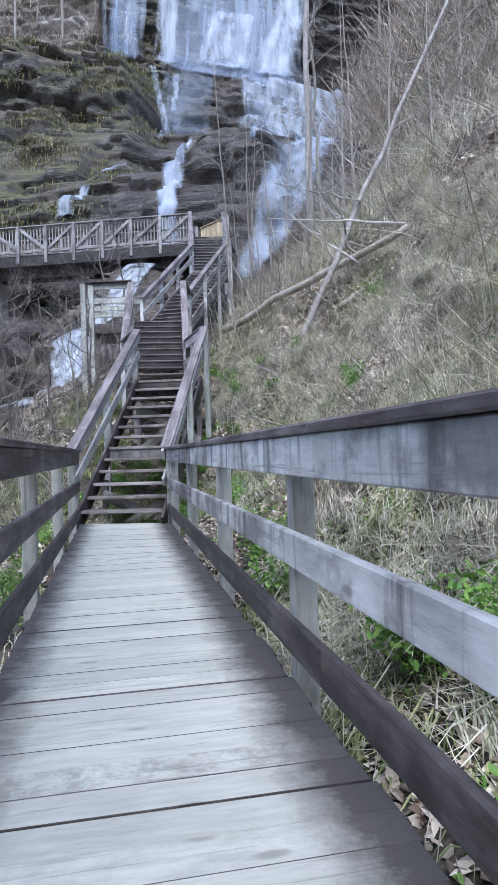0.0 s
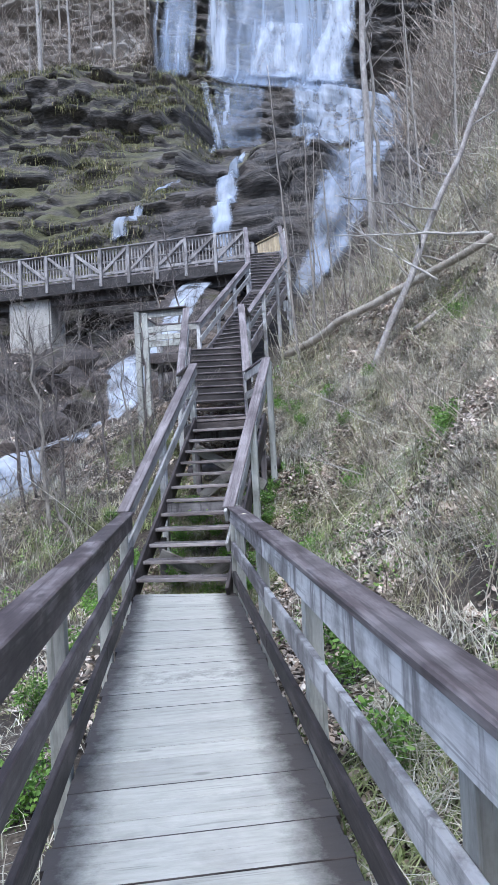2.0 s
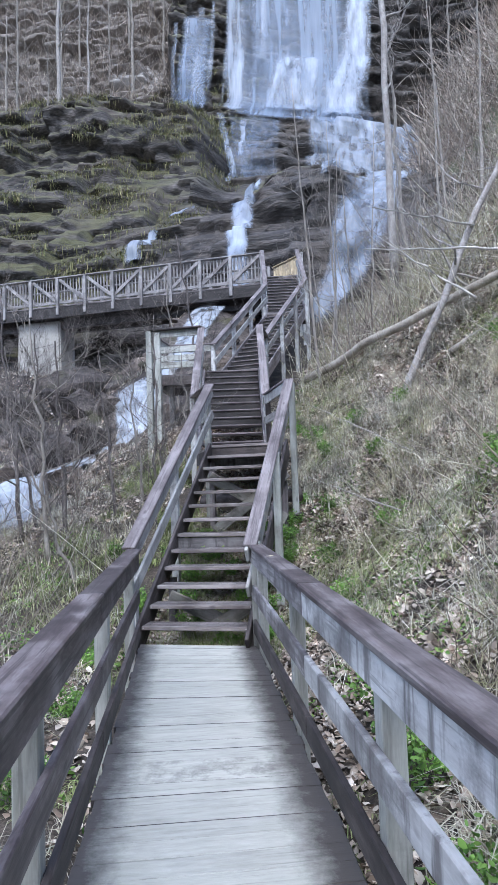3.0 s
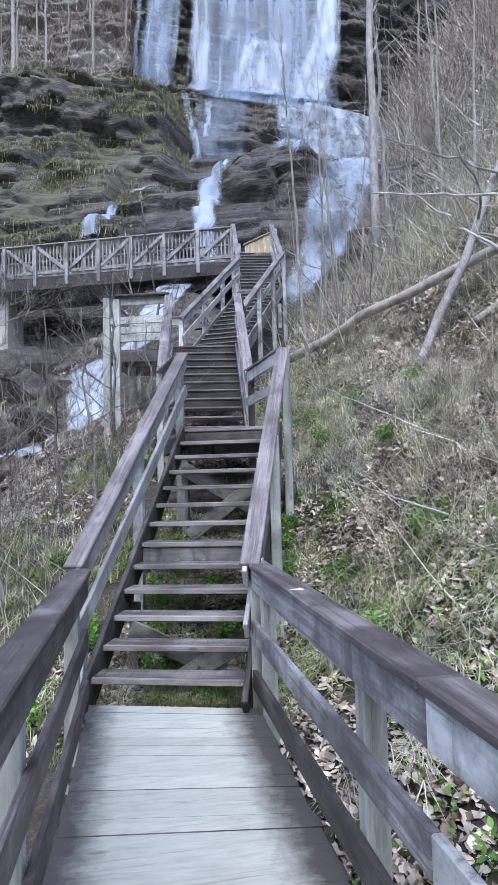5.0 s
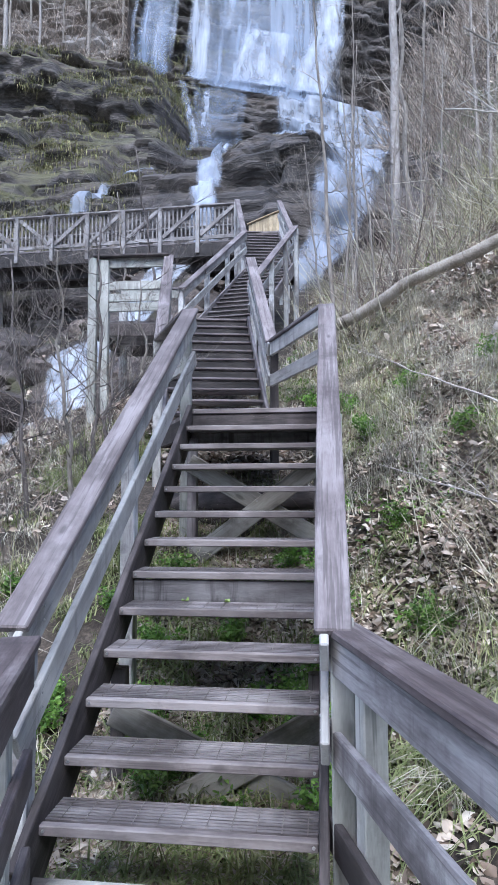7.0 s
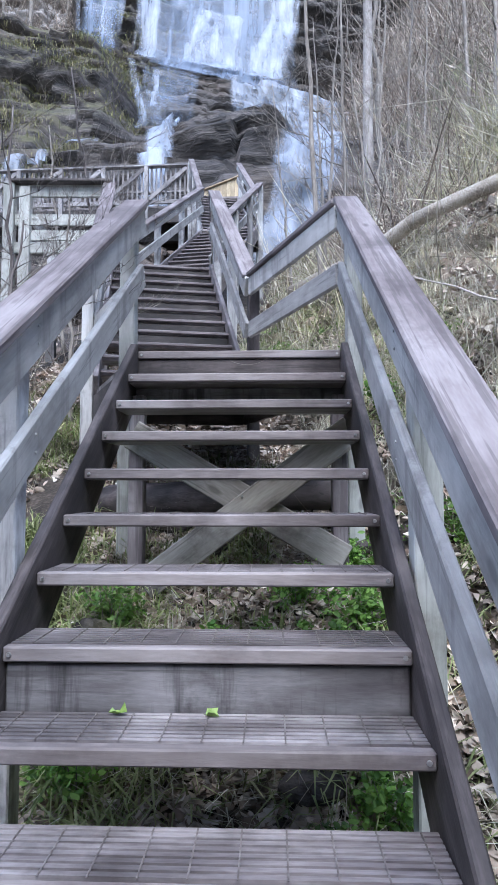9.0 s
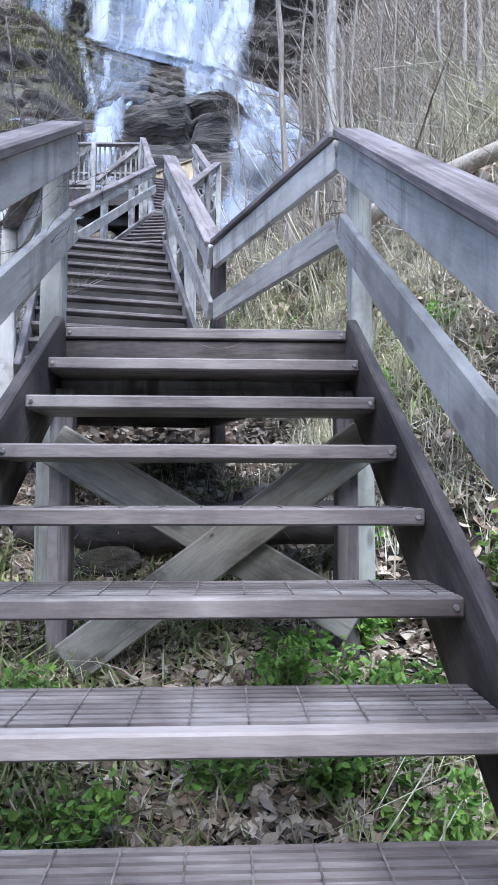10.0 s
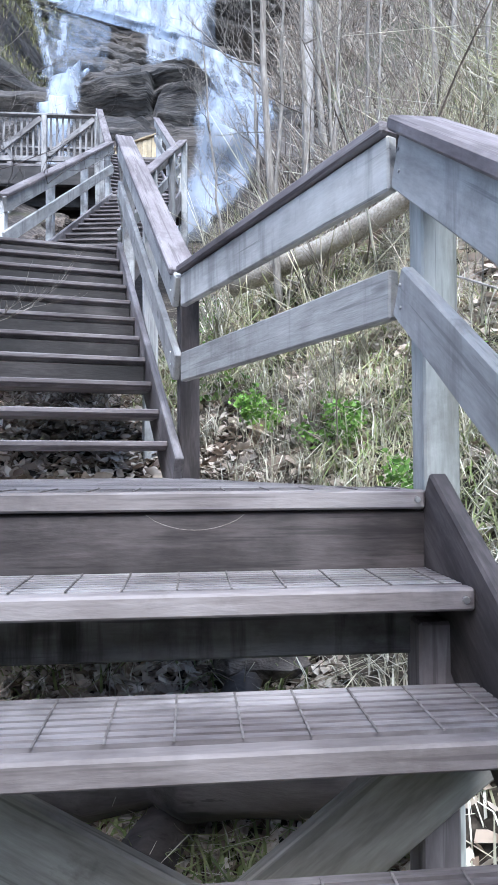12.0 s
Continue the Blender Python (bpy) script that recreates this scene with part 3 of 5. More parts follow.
falls = thing("waterfall", "tall white waterfall spreading over dark rock ledges", "waterfall", kind="structure")
stream("upper_curtain", [36.0, 45, 55, 72], [-4.7, -4.7, -4.7, -4.7], [17.8, 17.8, 18, 18], water_veil, falls, 0.0, 0.28, edge=0.45, tilt=0.25)
stream("side_curtain", [41.0, 47, 55], [-16.0, -16.0, -15.8], [6.2, 6.0, 5.2], water_veil, falls, 0.0, 0.26, edge=0.6, tilt=0.25)
stream("main_column", [38.4, 47, 56, 72], [-11.2, -11.3, -11.4, -11.5], [4.4, 4.0, 3.6, 3.4], water_fall, falls, 0.4, 0.24, tilt=0.25)
for x, low, high, wide in ((-18.3, 43.0, 54.6, 1.1), (-17.1, 42.6, 54.8, 1.3), (-15.3, 42.0, 56.0, 1.7), (-14.0, 41.6, 56.5, 1.0)):
    stream("left_tassel", [low, (low + high) / 2, high], [x, x, x + 0.15], [wide * 1.5, wide * 1.2, wide], water_fall, falls, 0.3, 0.05, tilt=0.25)
stream("braid", [46, 55, 72], [-8.3, -8.2, -8.2], [1.7, 1.3, 1.2], water_fall, falls, 0.4, 0.14)
stream("ledge_fan", [38.0, 42, 45.4, 47.4], [-5.4, -5.2, -4.6, -4.2], [9.0, 8.4, 7.4, 7.0], water_run, falls, 0.5, 0.16, edge=0.5, tilt=0.22)
stream("right_sweep", [36.6, 41, 46.5, 53, 72], [-0.8, 0.2, 1.3, 2.0, 2.6], [8.0, 6.8, 5.4, 4.6, 4.0], water_run, falls, 0.6, 0.26, tilt=0.25)
stream("right_mid_fall", [27.0, 31, 34, 39.2], [1.4, 1.8, 1.9, 1.7], [11.4, 12.6, 13.0, 12.8], water_run, falls, 0.6, 0.2, edge=0.3, tilt=0.23)
stream("ledge_thread", [25.4, 31, 36, 40.0], [-8.8, -9.9, -11.3, -12.2], [1.5, 1.3, 1.3, 1.4], water_fall, falls, 0.5, 0.22)
stream("ledge_thread", [30.5, 34, 38.2], [-9.1, -9.3, -9.7], [1.0, 1.1, 1.3], water_fall, falls, 0.5, 0.16)
stream("ledge_veil", [26.0, 31, 36.5, 38.6], [-7.6, -7.9, -8.4, -8.6], [6.0, 6.4, 7.4, 7.6], water_veil, falls, 0.5, 0.06, edge=0.4, tilt=0.2)
stream("right_run", [7.4, 9, 10, 11.5, 13.5, 17.4, 23.5, 28.5], [-0.2, 0.1, 0.6, 1.2, 1.6, 2.2, 3.5, 4.6], [1.6, 1.9, 2.6, 3.5, 4.0, 4.2, 4.8, 5.4], water_run, falls, 0.5, 0.2, edge=0.5)
stream("slot_thread", [17.6, 20, 23.8], [-0.5, -0.1, 0.4], [0.7, 0.6, 0.5], water_veil, falls, 0.4, 0.3)
stream("left_chute", [9, 12.4, 16.2, 19, 22.4], [-3.6, -3.9, -4.5, -4.9, -5.1], [1.8, 1.9, 2.2, 1.8, 0.9], water_run, falls, 1.0, 0.3)
stream("side_spill", [17.4, 18.4, 20.0], [-9.5, -9.2, -8.8], [1.2, 0.8, 0.5], water_fall, falls, 0.9, 0.25)
stream("side_spill", [11.8, 13.6, 16.0], [-9.3, -9.3, -9.2], [2.0, 1.2, 0.6], water_fall, falls, 0.9, 0.3)

# ---- creek ----
cy = np.arange(3.0, 27, 0.12)
cu = np.linspace(-1, 1, 18)
half_w = np.interp(cy, [3, 12, 13.6, 14.6, 17, 17.8, 18.8, 19.6, 21, 27], [2.2, 1.6, 1.1, 0.45, 0.38, 0.8, 0.85, 0.35, 0.6, 0.9])
CX = creek_x(cy)[None, :] + cu[:, None] * half_w[None, :]
CY = np.repeat(cy[None, :], len(cu), axis=0)
CZ = np.maximum(creek_z(CY) + 0.05, ground_z(CX, CY) * 0.25 + (creek_z(CY) + 0.05) * 0.75) + 0.16 * fbm(CX * 1.6, CY * 1.6, 71) + 0.12 * (1 - cu[:, None] ** 2)
cm = fast("creek", np.stack([CX.ravel(), CY.ravel(), CZ.ravel()], axis=1), grid_faces(len(cu), len(cy)), water_creek, True)
at = cm.attributes.new("thick", "FLOAT", "POINT")
at.data.foreach_set("value", (0.2 - 0.6 * np.clip(np.abs(cu[:, None]) * 4 - 3, 0, 1) + 0.5 * fbm(CX * 1.7, CY * 0.8, 72)).ravel().astype(np.float32))
tagged(new("creek", cm), "white rushing creek between dark boulders", "creek", kind="structure")

# ---- boardwalk ----
deck = thing("boardwalk", "grey plank boardwalk worn pale along its middle", "boardwalk", kind="structure")
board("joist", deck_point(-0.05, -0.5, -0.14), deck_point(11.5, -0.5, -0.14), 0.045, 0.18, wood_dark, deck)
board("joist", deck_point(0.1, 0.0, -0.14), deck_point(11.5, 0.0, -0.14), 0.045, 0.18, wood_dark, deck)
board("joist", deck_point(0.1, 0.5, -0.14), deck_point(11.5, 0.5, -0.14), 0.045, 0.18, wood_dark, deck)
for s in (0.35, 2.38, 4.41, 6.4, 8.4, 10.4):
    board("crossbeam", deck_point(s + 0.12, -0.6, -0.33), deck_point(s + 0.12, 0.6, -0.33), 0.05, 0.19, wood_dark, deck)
rng = random.Random(4)
DECK = Matrix.Translation(deck_point(0, 0, 0)) @ pose(0, 0, 0, 0, 0, 17.5)


def plank_line(s):
    """How far a joint runs askew: square to the walk at a distance, turned to the stairs at their foot."""
    return math.tan(radians(17.0 * max(0.0, 1 - s / 4.2) ** 1.5))


s = -0.02
while s < 11.4:
    e = s + 0.145
    gap = rng.choice((0.0002, 0.0006, 0.001, 0.002, 0.0035))
    bm = bmesh.new()
    lift_ = rng.uniform(-0.002, 0.002)
    seam = rng.choice((0, 1, 1))
    j0, j1 = 0.6 + rng.uniform(-0.012, 0.012), 0.6 + rng.uniform(-0.012, 0.012)
    rim = []
    for v, t, sgn in ((-j0, e, -1), (j1, e, -1), (j1, s, 1), (-j0, s, 1)):
        rim.append((v, -(t + sgn * (gap + 0.0015)) - v * plank_line(t), sgn))
    top = [bm.verts.new((x, y, lift_)) for x, y, _ in rim]
    shoulder = [bm.verts.new((x + (0.004 if x > 0 else -0.004), y + 0.0015 * k, lift_ - 0.003)) for x, y, k in rim]
    low = [bm.verts.new((v.co.x, v.co.y, -0.038)) for v in shoulder]
    bm.faces.new(top)
    bm.faces.new(low[::-1])
    for k in range(4):
        i = (k + 1) % 4
        bm.faces.new((top[k], shoulder[k], shoulder[i], top[i])).material_index = seam
        bm.faces.new((shoulder[k], low[k], low[i], shoulder[i])).material_index = 1
    bmesh.ops.recalc_face_normals(bm, faces=bm.faces)
    me = mesh_of(bm, "plank", wood_deck)
    me.materials.append(wood_dark)
    place("plank", me, deck, DECK)
    s = e


def rail_run(parent, p, q, inside, mats, cap=True, mid=True, low=False, lift=0.0, drop=0.0):
    """Boards of a railing between two points at cap height; inside: the way to the walker."""
    p, q = Vector(p), Vector(q)
    n = Vector(inside).normalized()
    cap_mat, face_mat, mid_mat, low_mat = mats
    if cap:
        board("cap_rail", p - Vector((0, 0, 0.02)) - n * 0.035, q - Vector((0, 0, 0.02)) - n * 0.035, 0.15, 0.038, cap_mat, parent, ease=0.009)
    board("top_rail", p - Vector((0, 0, 0.118)), q - Vector((0, 0, 0.118)), 0.036, 0.155, face_mat, parent)
    if mid:
        board("mid_rail", p - Vector((0, 0, 0.485)), q - Vector((0, 0, 0.485)), 0.036, 0.138, mid_mat, parent)
    if low:
        board("bottom_rail", p - Vector((0, 0, 0.835)), q - Vector((0, 0, 0.835)), 0.036, 0.138, low_mat, parent)


across = Vector((math.cos(radians(17.5)), math.sin(radians(17.5)), 0))
CAP = 1.025
RAIL_R = thing("railing", "grey wooden boardwalk railing with three boards and flat cap", "railing", group="boardwalk railings")
RAIL_L = thing("railing", "grey wooden boardwalk railing with darker boards", "railing", group="boardwalk railings")
# left top and mid boards take the dark cap wood, the right ones paler wood
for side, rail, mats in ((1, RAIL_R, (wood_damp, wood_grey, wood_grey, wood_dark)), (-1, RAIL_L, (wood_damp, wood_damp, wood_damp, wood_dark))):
    v = side * 0.595
    joints = [-0.02 if side > 0 else 0.06, 3.05, 6.85, 11.4]
    for a, b in zip(joints[:-1], joints[1:]):
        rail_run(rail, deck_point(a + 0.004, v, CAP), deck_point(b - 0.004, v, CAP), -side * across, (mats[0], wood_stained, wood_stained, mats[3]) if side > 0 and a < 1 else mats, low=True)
    for s in (0.32, 2.36, 4.4, 6.37, 8.4, 10.4):
        c = deck_point(s, side * 0.664, 0)
        z0 = float(ground_z(np.array(c.x), np.array(c.y))) - 0.25
        post("post", c.x, c.y, z0, CAP - 0.045, wood_pale, rail, 0.095, 17.5)


# ---- stairs ----
def tread_mesh(width, depth, key):
    """A thick tread with a plain front edge and a ribbed top crossed by wire."""
    name = ("tread", round(width, 3), round(depth, 3), key)
    if name in BOARDS:
        return BOARDS[name]
    bm = bmesh.new()

    def box(x0, x1, y0, y1, z0, z1):
        v = [bm.verts.new((x, y, z)) for z in (z0, z1) for y in (y0, y1) for x in (x0, x1)]
        for f in ((0, 2, 3, 1), (4, 5, 7, 6), (0, 1, 5, 4), (2, 6, 7, 3), (0, 4, 6, 2), (1, 3, 7, 5)):
            bm.faces.new([v[k] for k in f])
    h = width / 2
    box(-h, h, 0.036, depth, -0.045, -0.02)
    if key == "ribbed":
        y = 0.052
        while y < depth - 0.012:
            box(-h + 0.003, h - 0.003, y, y + 0.0165, -0.022, -0.001)
            y += 0.0262
    else:
        box(-h, h, 0.03, depth, -0.04, 0.0)
    BOARDS[name] = mesh_of(bm, "tread", wood_tread)
    return BOARDS[name]


bm = bmesh.new()
bmesh.ops.create_cone(bm, cap_ends=True, segments=8, radius1=0.008, radius2=0.0065, depth=0.01)
BOLT = mesh_of(bm, "bolt", steel)


def staircase(label, base, heading, z0, risers, run, near, riser_boards=(), skip_first=False, left_rail=None, right_rail=None, width=2 * HALF):
    """Open wooden stairs. base: the middle of the first tread's front edge; heading: degrees to the left of north."""
    st = thing("staircase", label, "stairs", kind="structure")
    th = radians(heading)
    f = Vector((-math.sin(th), math.cos(th), 0))
    r = Vector((math.cos(th), math.sin(th), 0))
    base = Vector((base[0], base[1], 0))
    turn = pose(0, 0, 0, 0, 0, heading)
    h = width / 2
    for n in range(1, risers + 1):
        p = base + f * (run * (n - 1)) + Vector((0, 0, z0 + RISE * n))
        if n < risers or not skip_first:
            tr = place("tread", tread_mesh(width, 0.262, "ribbed" if near else "plain"), st, Matrix.Translation(p) @ turn)
            q = p + f * 0.016 + Vector((0, 0, -0.022 if near else -0.014))
            place("nosing", board_mesh(width, 0.04, 0.044 if near else 0.028, wood_edge if near else wood_cap, 0.005), tr, Matrix.Translation(q) @ turn)
            if near:
                for side in (-1, 1):
                    place("bolt", BOLT, tr, Matrix.Translation(p + r * side * (h - 0.02) + f * -0.005 + Vector((0, 0, -0.022))) @ turn @ pose(0, 0, 0, 90, 0, 0))
                k = -h + 0.07
                while k < h:
                    a = p + r * k + f * 0.045 + Vector((0, 0, 0.0005))
                    place("wire", board_mesh(0.2, 0.004, 0.003, steel_dark, 0.001), tr, axis(a, a + f * 0.2)[0])
                    k += 0.105
        # far flights: black boards added to fill the shaded gaps between treads
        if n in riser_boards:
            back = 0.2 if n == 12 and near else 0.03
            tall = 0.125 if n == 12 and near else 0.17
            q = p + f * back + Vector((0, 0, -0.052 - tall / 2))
            board("riser", q - r * (h - 0.004), q + r * (h - 0.004), 0.03, tall, riser_grey if near and n < 13 else wood_shade, st)
    a = base - f * 0.12 + Vector((0, 0, z0 + RISE - 0.12 - RISE * 0.12 / run))
    b = base + f * (run * (risers - 1) + 0.06) + Vector((0, 0, z0 + RISE * risers - 0.12 + RISE * 0.06 / run))
    for side in (-1, 1):
        off = r * side * (h + 0.022)
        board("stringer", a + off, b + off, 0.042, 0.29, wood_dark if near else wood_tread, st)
    return st, f, r


steel_dark = material("rusty_wire", (0.1, 0.085, 0.08), (0.17, 0.15, 0.145), (0.26, 0.24, 0.235), (20, 20, 20), 0.6, 0.0, 40, metallic=0.3)


bm = bmesh.new()
bmesh.ops.create_cone(bm, cap_ends=True, segments=7, radius1=0.006, radius2=0.005, depth=0.006)
NAIL = mesh_of(bm, "nail", steel)


def nails(rl, a, b, n, xy):
    """Two nail heads in each board where it crosses a post."""
    a, b = Vector(a), Vector(b)
    flat_ = Vector((b.x - a.x, b.y - a.y))
    t = max(0.01, min(0.99, (Vector(xy) - a.xy).dot(flat_) / flat_.length_squared))
    c = a.lerp(b, t)
    n = Vector(n).normalized()
    spin = n.to_track_quat("Z", "Y").to_matrix().to_4x4()
    for drop in (0.118, 0.485):
        for k in (-0.03, 0.03):
            place("nail", NAIL, rl, Matrix.Translation(c + n * 0.0195 + Vector((0, 0, k - drop))) @ spin)


def railing(label, spots, inside, posts, group="stair railings", mats=None, low=False, mid=True):
    """A railing along straight legs between spots at cap height; posts: x, y, foot, head."""
    rl = thing("railing", label, "railing", group=group)
    mats = mats or (wood_cap, wood_rail, wood_rail, wood_dark)
    for a, b in zip(spots[:-1], spots[1:]):
        d = (Vector(b) - Vector(a)).normalized()
        rail_run(rl, Vector(a) + d * 0.002, Vector(b) - d * 0.002, inside, mats, mid=mid, low=low)
    for x, y, z0, z1, mat, turn in posts:
        post("post", x, y, z0, z1, mat, rl, 0.13 if "lookout" in label else 0.095, turn)
        if y < 12:
            nails(rl, spots[0], spots[1], inside, (x, y))
    return rl


def foot(x, y, sink=0.25):
    return float(ground_z(np.array(x), np.array(y))) - sink


def at_flight(base, heading, run, z0, y_steps, side, h=HALF):
    """A spot over the stairs: y_steps treads up, at the tread line, on one side."""
    th = radians(heading)
    d = run * (y_steps - 1)
    return Vector((base[0] - math.sin(th) * d + math.cos(th) * side * h, base[1] + math.cos(th) * d + math.sin(th) * side * h, z0 + RISE * y_steps))


# first flight
B1 = (0.0, Y0)
staircase("open dark wooden stairs with ribbed treads", B1, 0, 0.0, 13, RUN, True, riser_boards=(6, 12, 13))
slope1 = RISE / RUN
for side in (-1, 1):
    x = side * 0.612
    lo_y = 6.60 if side > 0 else 6.52
    lo = (x, lo_y, CAP + 0.005)
    hi = (x, 9.99, 3.325)
    posts = []
    for y in (6.72, 8.22, 9.96):
        zt = CAP + (y - lo_y) * (3.325 - CAP) / (9.99 - lo_y) - 0.06
        mat = wood_pale if side > 0 or y > 9 else wood_grey
        posts.append((side * 0.685, y, foot(side * 0.685, y), zt, mat, 0))
    railing("weathered grey stair railing rising beside the steps", [lo, hi], (-side, 0, 0), posts)

# supports under the first flight
for y, hi, lo in ((7.62, 0.42, -0.25), (9.62, 1.9, 1.06)):
    fr = thing("stair_support", "pale timber posts with crossed braces under the stairs", "support", group="stair supports", at=(0, y, hi))
    for side in (-1, 1):
        post("post", side * 0.56, y + 0.06, foot(side * 0.56, y), hi + 0.14, wood_cap, fr, 0.085)
    board("brace", (-0.58, y - 0.01, hi - 0.08), (0.58, y - 0.01, lo + 0.08), 0.036, 0.165, wood_brace, fr)
    board("brace", (0.62, y - 0.05, hi - 0.06), (-0.5, y - 0.05, lo - 0.06), 0.036, 0.165, wood_brace, fr)
    place("bolt", BOLT, fr, Matrix.Translation((0.03, y - 0.075, (hi + lo) / 2)) @ pose(0, 0, 0, 90, 0, 0))


def platform(label, corners, z, heading, edge=wood_dark, plank=wood_tread):
    """A plank landing over a four-sided plan, with a rim."""
    pf = thing("landing", label, "landing", kind="structure")
    th = radians(heading)
    f = Vector((-math.sin(th), math.cos(th), 0))
    r = Vector((math.cos(th), math.sin(th), 0))
    pts = [Vector((c[0], c[1], 0)) for c in corners]
    s0, s1 = min(p.dot(f) for p in pts), max(p.dot(f) for p in pts)
    s = s0
    while s < s1 - 0.02:
        e = min(s + 0.139, s1)
        cuts = []
        for t in (s + 0.004, e - 0.004):
            xs_ = []
            for a, b in zip(pts, pts[1:] + pts[:1]):
                fa, fb = a.dot(f), b.dot(f)
                if (fa - t) * (fb - t) <= 0 and abs(fa - fb) > 1e-6:
                    k = (t - fa) / (fb - fa)
                    xs_.append((a + (b - a) * k).dot(r))
            if len(xs_) >= 2:
                cuts.append((t, min(xs_), max(xs_)))
        if len(cuts) == 2:
            bm = bmesh.new()
            q = [f * cuts[0][0] + r * cuts[0][1], f * cuts[0][0] + r * cuts[0][2], f * cuts[1][0] + r * cuts[1][2], f * cuts[1][0] + r * cuts[1][1]]
            top = [bm.verts.new((c.x, c.y, z)) for c in q]
            low = [bm.verts.new((c.x, c.y, z - 0.038)) for c in q]
            bm.faces.new(top)
            bm.faces.new(low[::-1])
            for k in range(4):
                bm.faces.new((top[k], low[k], low[(k + 1) % 4], top[(k + 1) % 4]))
            part("plank", bm, plank, pf)
        s = e
    for a, b in zip(pts, pts[1:] + pts[:1]):
        a2, b2 = a.lerp(b, 0.01), a.lerp(b, 0.99)
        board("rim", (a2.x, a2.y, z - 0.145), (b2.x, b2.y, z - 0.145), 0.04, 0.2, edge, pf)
    return pf


# first landing and second flight
platform("dark plank landing between two flights of stairs", [(-0.6, 9.80), (0.6, 9.80), (-0.04, 11.62), (-1.3, 11.36)], Z1 - 0.004, 0)
H2 = 12.0
B2 = (-0.64, 11.38)
R2 = 0.25
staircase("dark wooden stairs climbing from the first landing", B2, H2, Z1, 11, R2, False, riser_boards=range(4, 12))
f2r0 = at_flight(B2, H2, R2, Z1, 0.6, 1, HALF + 0.03)
f2r1 = at_flight(B2, H2, R2, Z1, 11.2, 1, HALF + 0.03)
f2l0 = at_flight(B2, H2, R2, Z1, 0.6, -1, HALF + 0.03)
f2l1 = at_flight(B2, H2, R2, Z1, 11.2, -1, HALF + 0.03)
UP = Vector((0, 0, 1.0))
in2 = Vector((-math.cos(radians(H2)), -math.sin(radians(H2)), 0))
knee_r = Vector((f2r0.x, f2r0.y, Z1 + 1.01))
knee_l = Vector((f2l0.x, f2l0.y, Z1 + 1.01))
railing("level grey railing along the first landing", [(0.60, 10.02, 3.325), tuple(knee_r + Vector((0.03, -0.03, 0)))], (-0.9, -0.45, 0), [])
railing("level grey railing on the creek side of the landing", [(-0.63, 10.02, 3.32), tuple(knee_l)], (0.9, 0.4, 0), [])
top_r = Vector((f2r1.x, f2r1.y, Z2 + 1.03))
top_l = Vector((f2l1.x, f2l1.y, Z2 + 1.03))
for a, b, n, side in ((knee_r, top_r, in2, 1), (knee_l, top_l, -in2, -1)):
    ps = []
    for k in (0.03, 0.5, 0.97):
        c = a.lerp(b, k) - n * 0.07
        ps.append((c.x, c.y, foot(c.x, c.y), c.z - 0.07, wood_dark if side > 0 and k < 0.1 else wood_grey, H2))
    railing("grey railing beside the second flight of stairs", [tuple(a), tuple(b)], n, ps)

# second landing with the lookout on its creek side
platform("plank landing with a lookout over the creek", [(-3.05, 13.74), (-0.62, 14.0), (-0.66, 15.5), (-3.1, 15.3)], Z2 - 0.004, 5)
SP = (-3.0, 13.70)
sq = (top_l.x - 0.02, top_l.y, Z2 + 1.03)
rl = railing("lookout railing of pale horizontal boards", [sq, (SP[0], SP[1], Z2 + 1.03)], (0, 1, 0),
             [(SP[0] - 0.02, SP[1] - 0.02, foot(*SP) - 0.3, Z2 + 0.99, wood_pale, 5), (SP[0] + 0.17, SP[1] + 0.0, foot(*SP) - 0.3, Z2 + 0.95, wood_pale, 5)],
             mats=(wood_dark, wood_pale, wood_pale, wood_pale), low=True)
board("board", (SP[0] + 0.1, SP[1] + 0.03, Z2 + 0.36), (sq[0] - 0.1, sq[1] + 0.03, Z2 + 0.36), 0.036, 0.13, wood_pale, rl)
railing("back railing of the lookout", [(-3.05, 15.25, Z2 + 1.03), (-1.95, 15.42, Z2 + 1.03)], (0, -1, 0),
        [(-3.05, 15.32, foot(-3.05, 15.3) - 0.3, Z2 + 0.98, wood_grey, 5)], mats=(wood_cap, wood_pale, wood_pale, wood_pale), mid=False)
railing("side railing of the lookout", [(-3.06, 13.8, Z2 + 1.03), (-3.08, 15.2, Z2 + 1.03)], (1, 0, 0), [], mats=(wood_cap, wood_pale, wood_grey, wood_grey), mid=False)
railing("grey railing along the second landing", [tuple(top_r), (-0.66, 15.4, Z2 + 1.03)], (-1, 0, 0), [], mats=(wood_cap, wood_grey, wood_grey, wood_grey))

# third flight
H3 = -7.6
B3 = (-1.28, 15.35)
R3 = 0.285
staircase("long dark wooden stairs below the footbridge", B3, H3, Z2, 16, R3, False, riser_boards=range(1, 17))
for side in (-1, 1):
    a = at_flight(B3, H3, R3, Z2, 0.4, side, HALF + 0.03) + Vector((0, 0, 0.92))
    b = at_flight(B3, H3, R3, Z2, 16.3, side, HALF + 0.03) + Vector((0, 0, 0.96))
    n = Vector((-side * math.cos(radians(H3)), -side * math.sin(radians(H3)), 0))
    ps = []
    for k in (0.02, 0.35, 0.68, 0.98):
        c = a.lerp(b, k) - n * 0.07
        ps.append((c.x, c.y, foot(c.x, c.y) - 0.3, c.z - 0.06, wood_grey, H3))
    railing("grey railing of the long upper stairs", [tuple(a), tuple(b)], n, ps)
e3 = at_flight(B3, H3, R3, Z2, 16, 0)
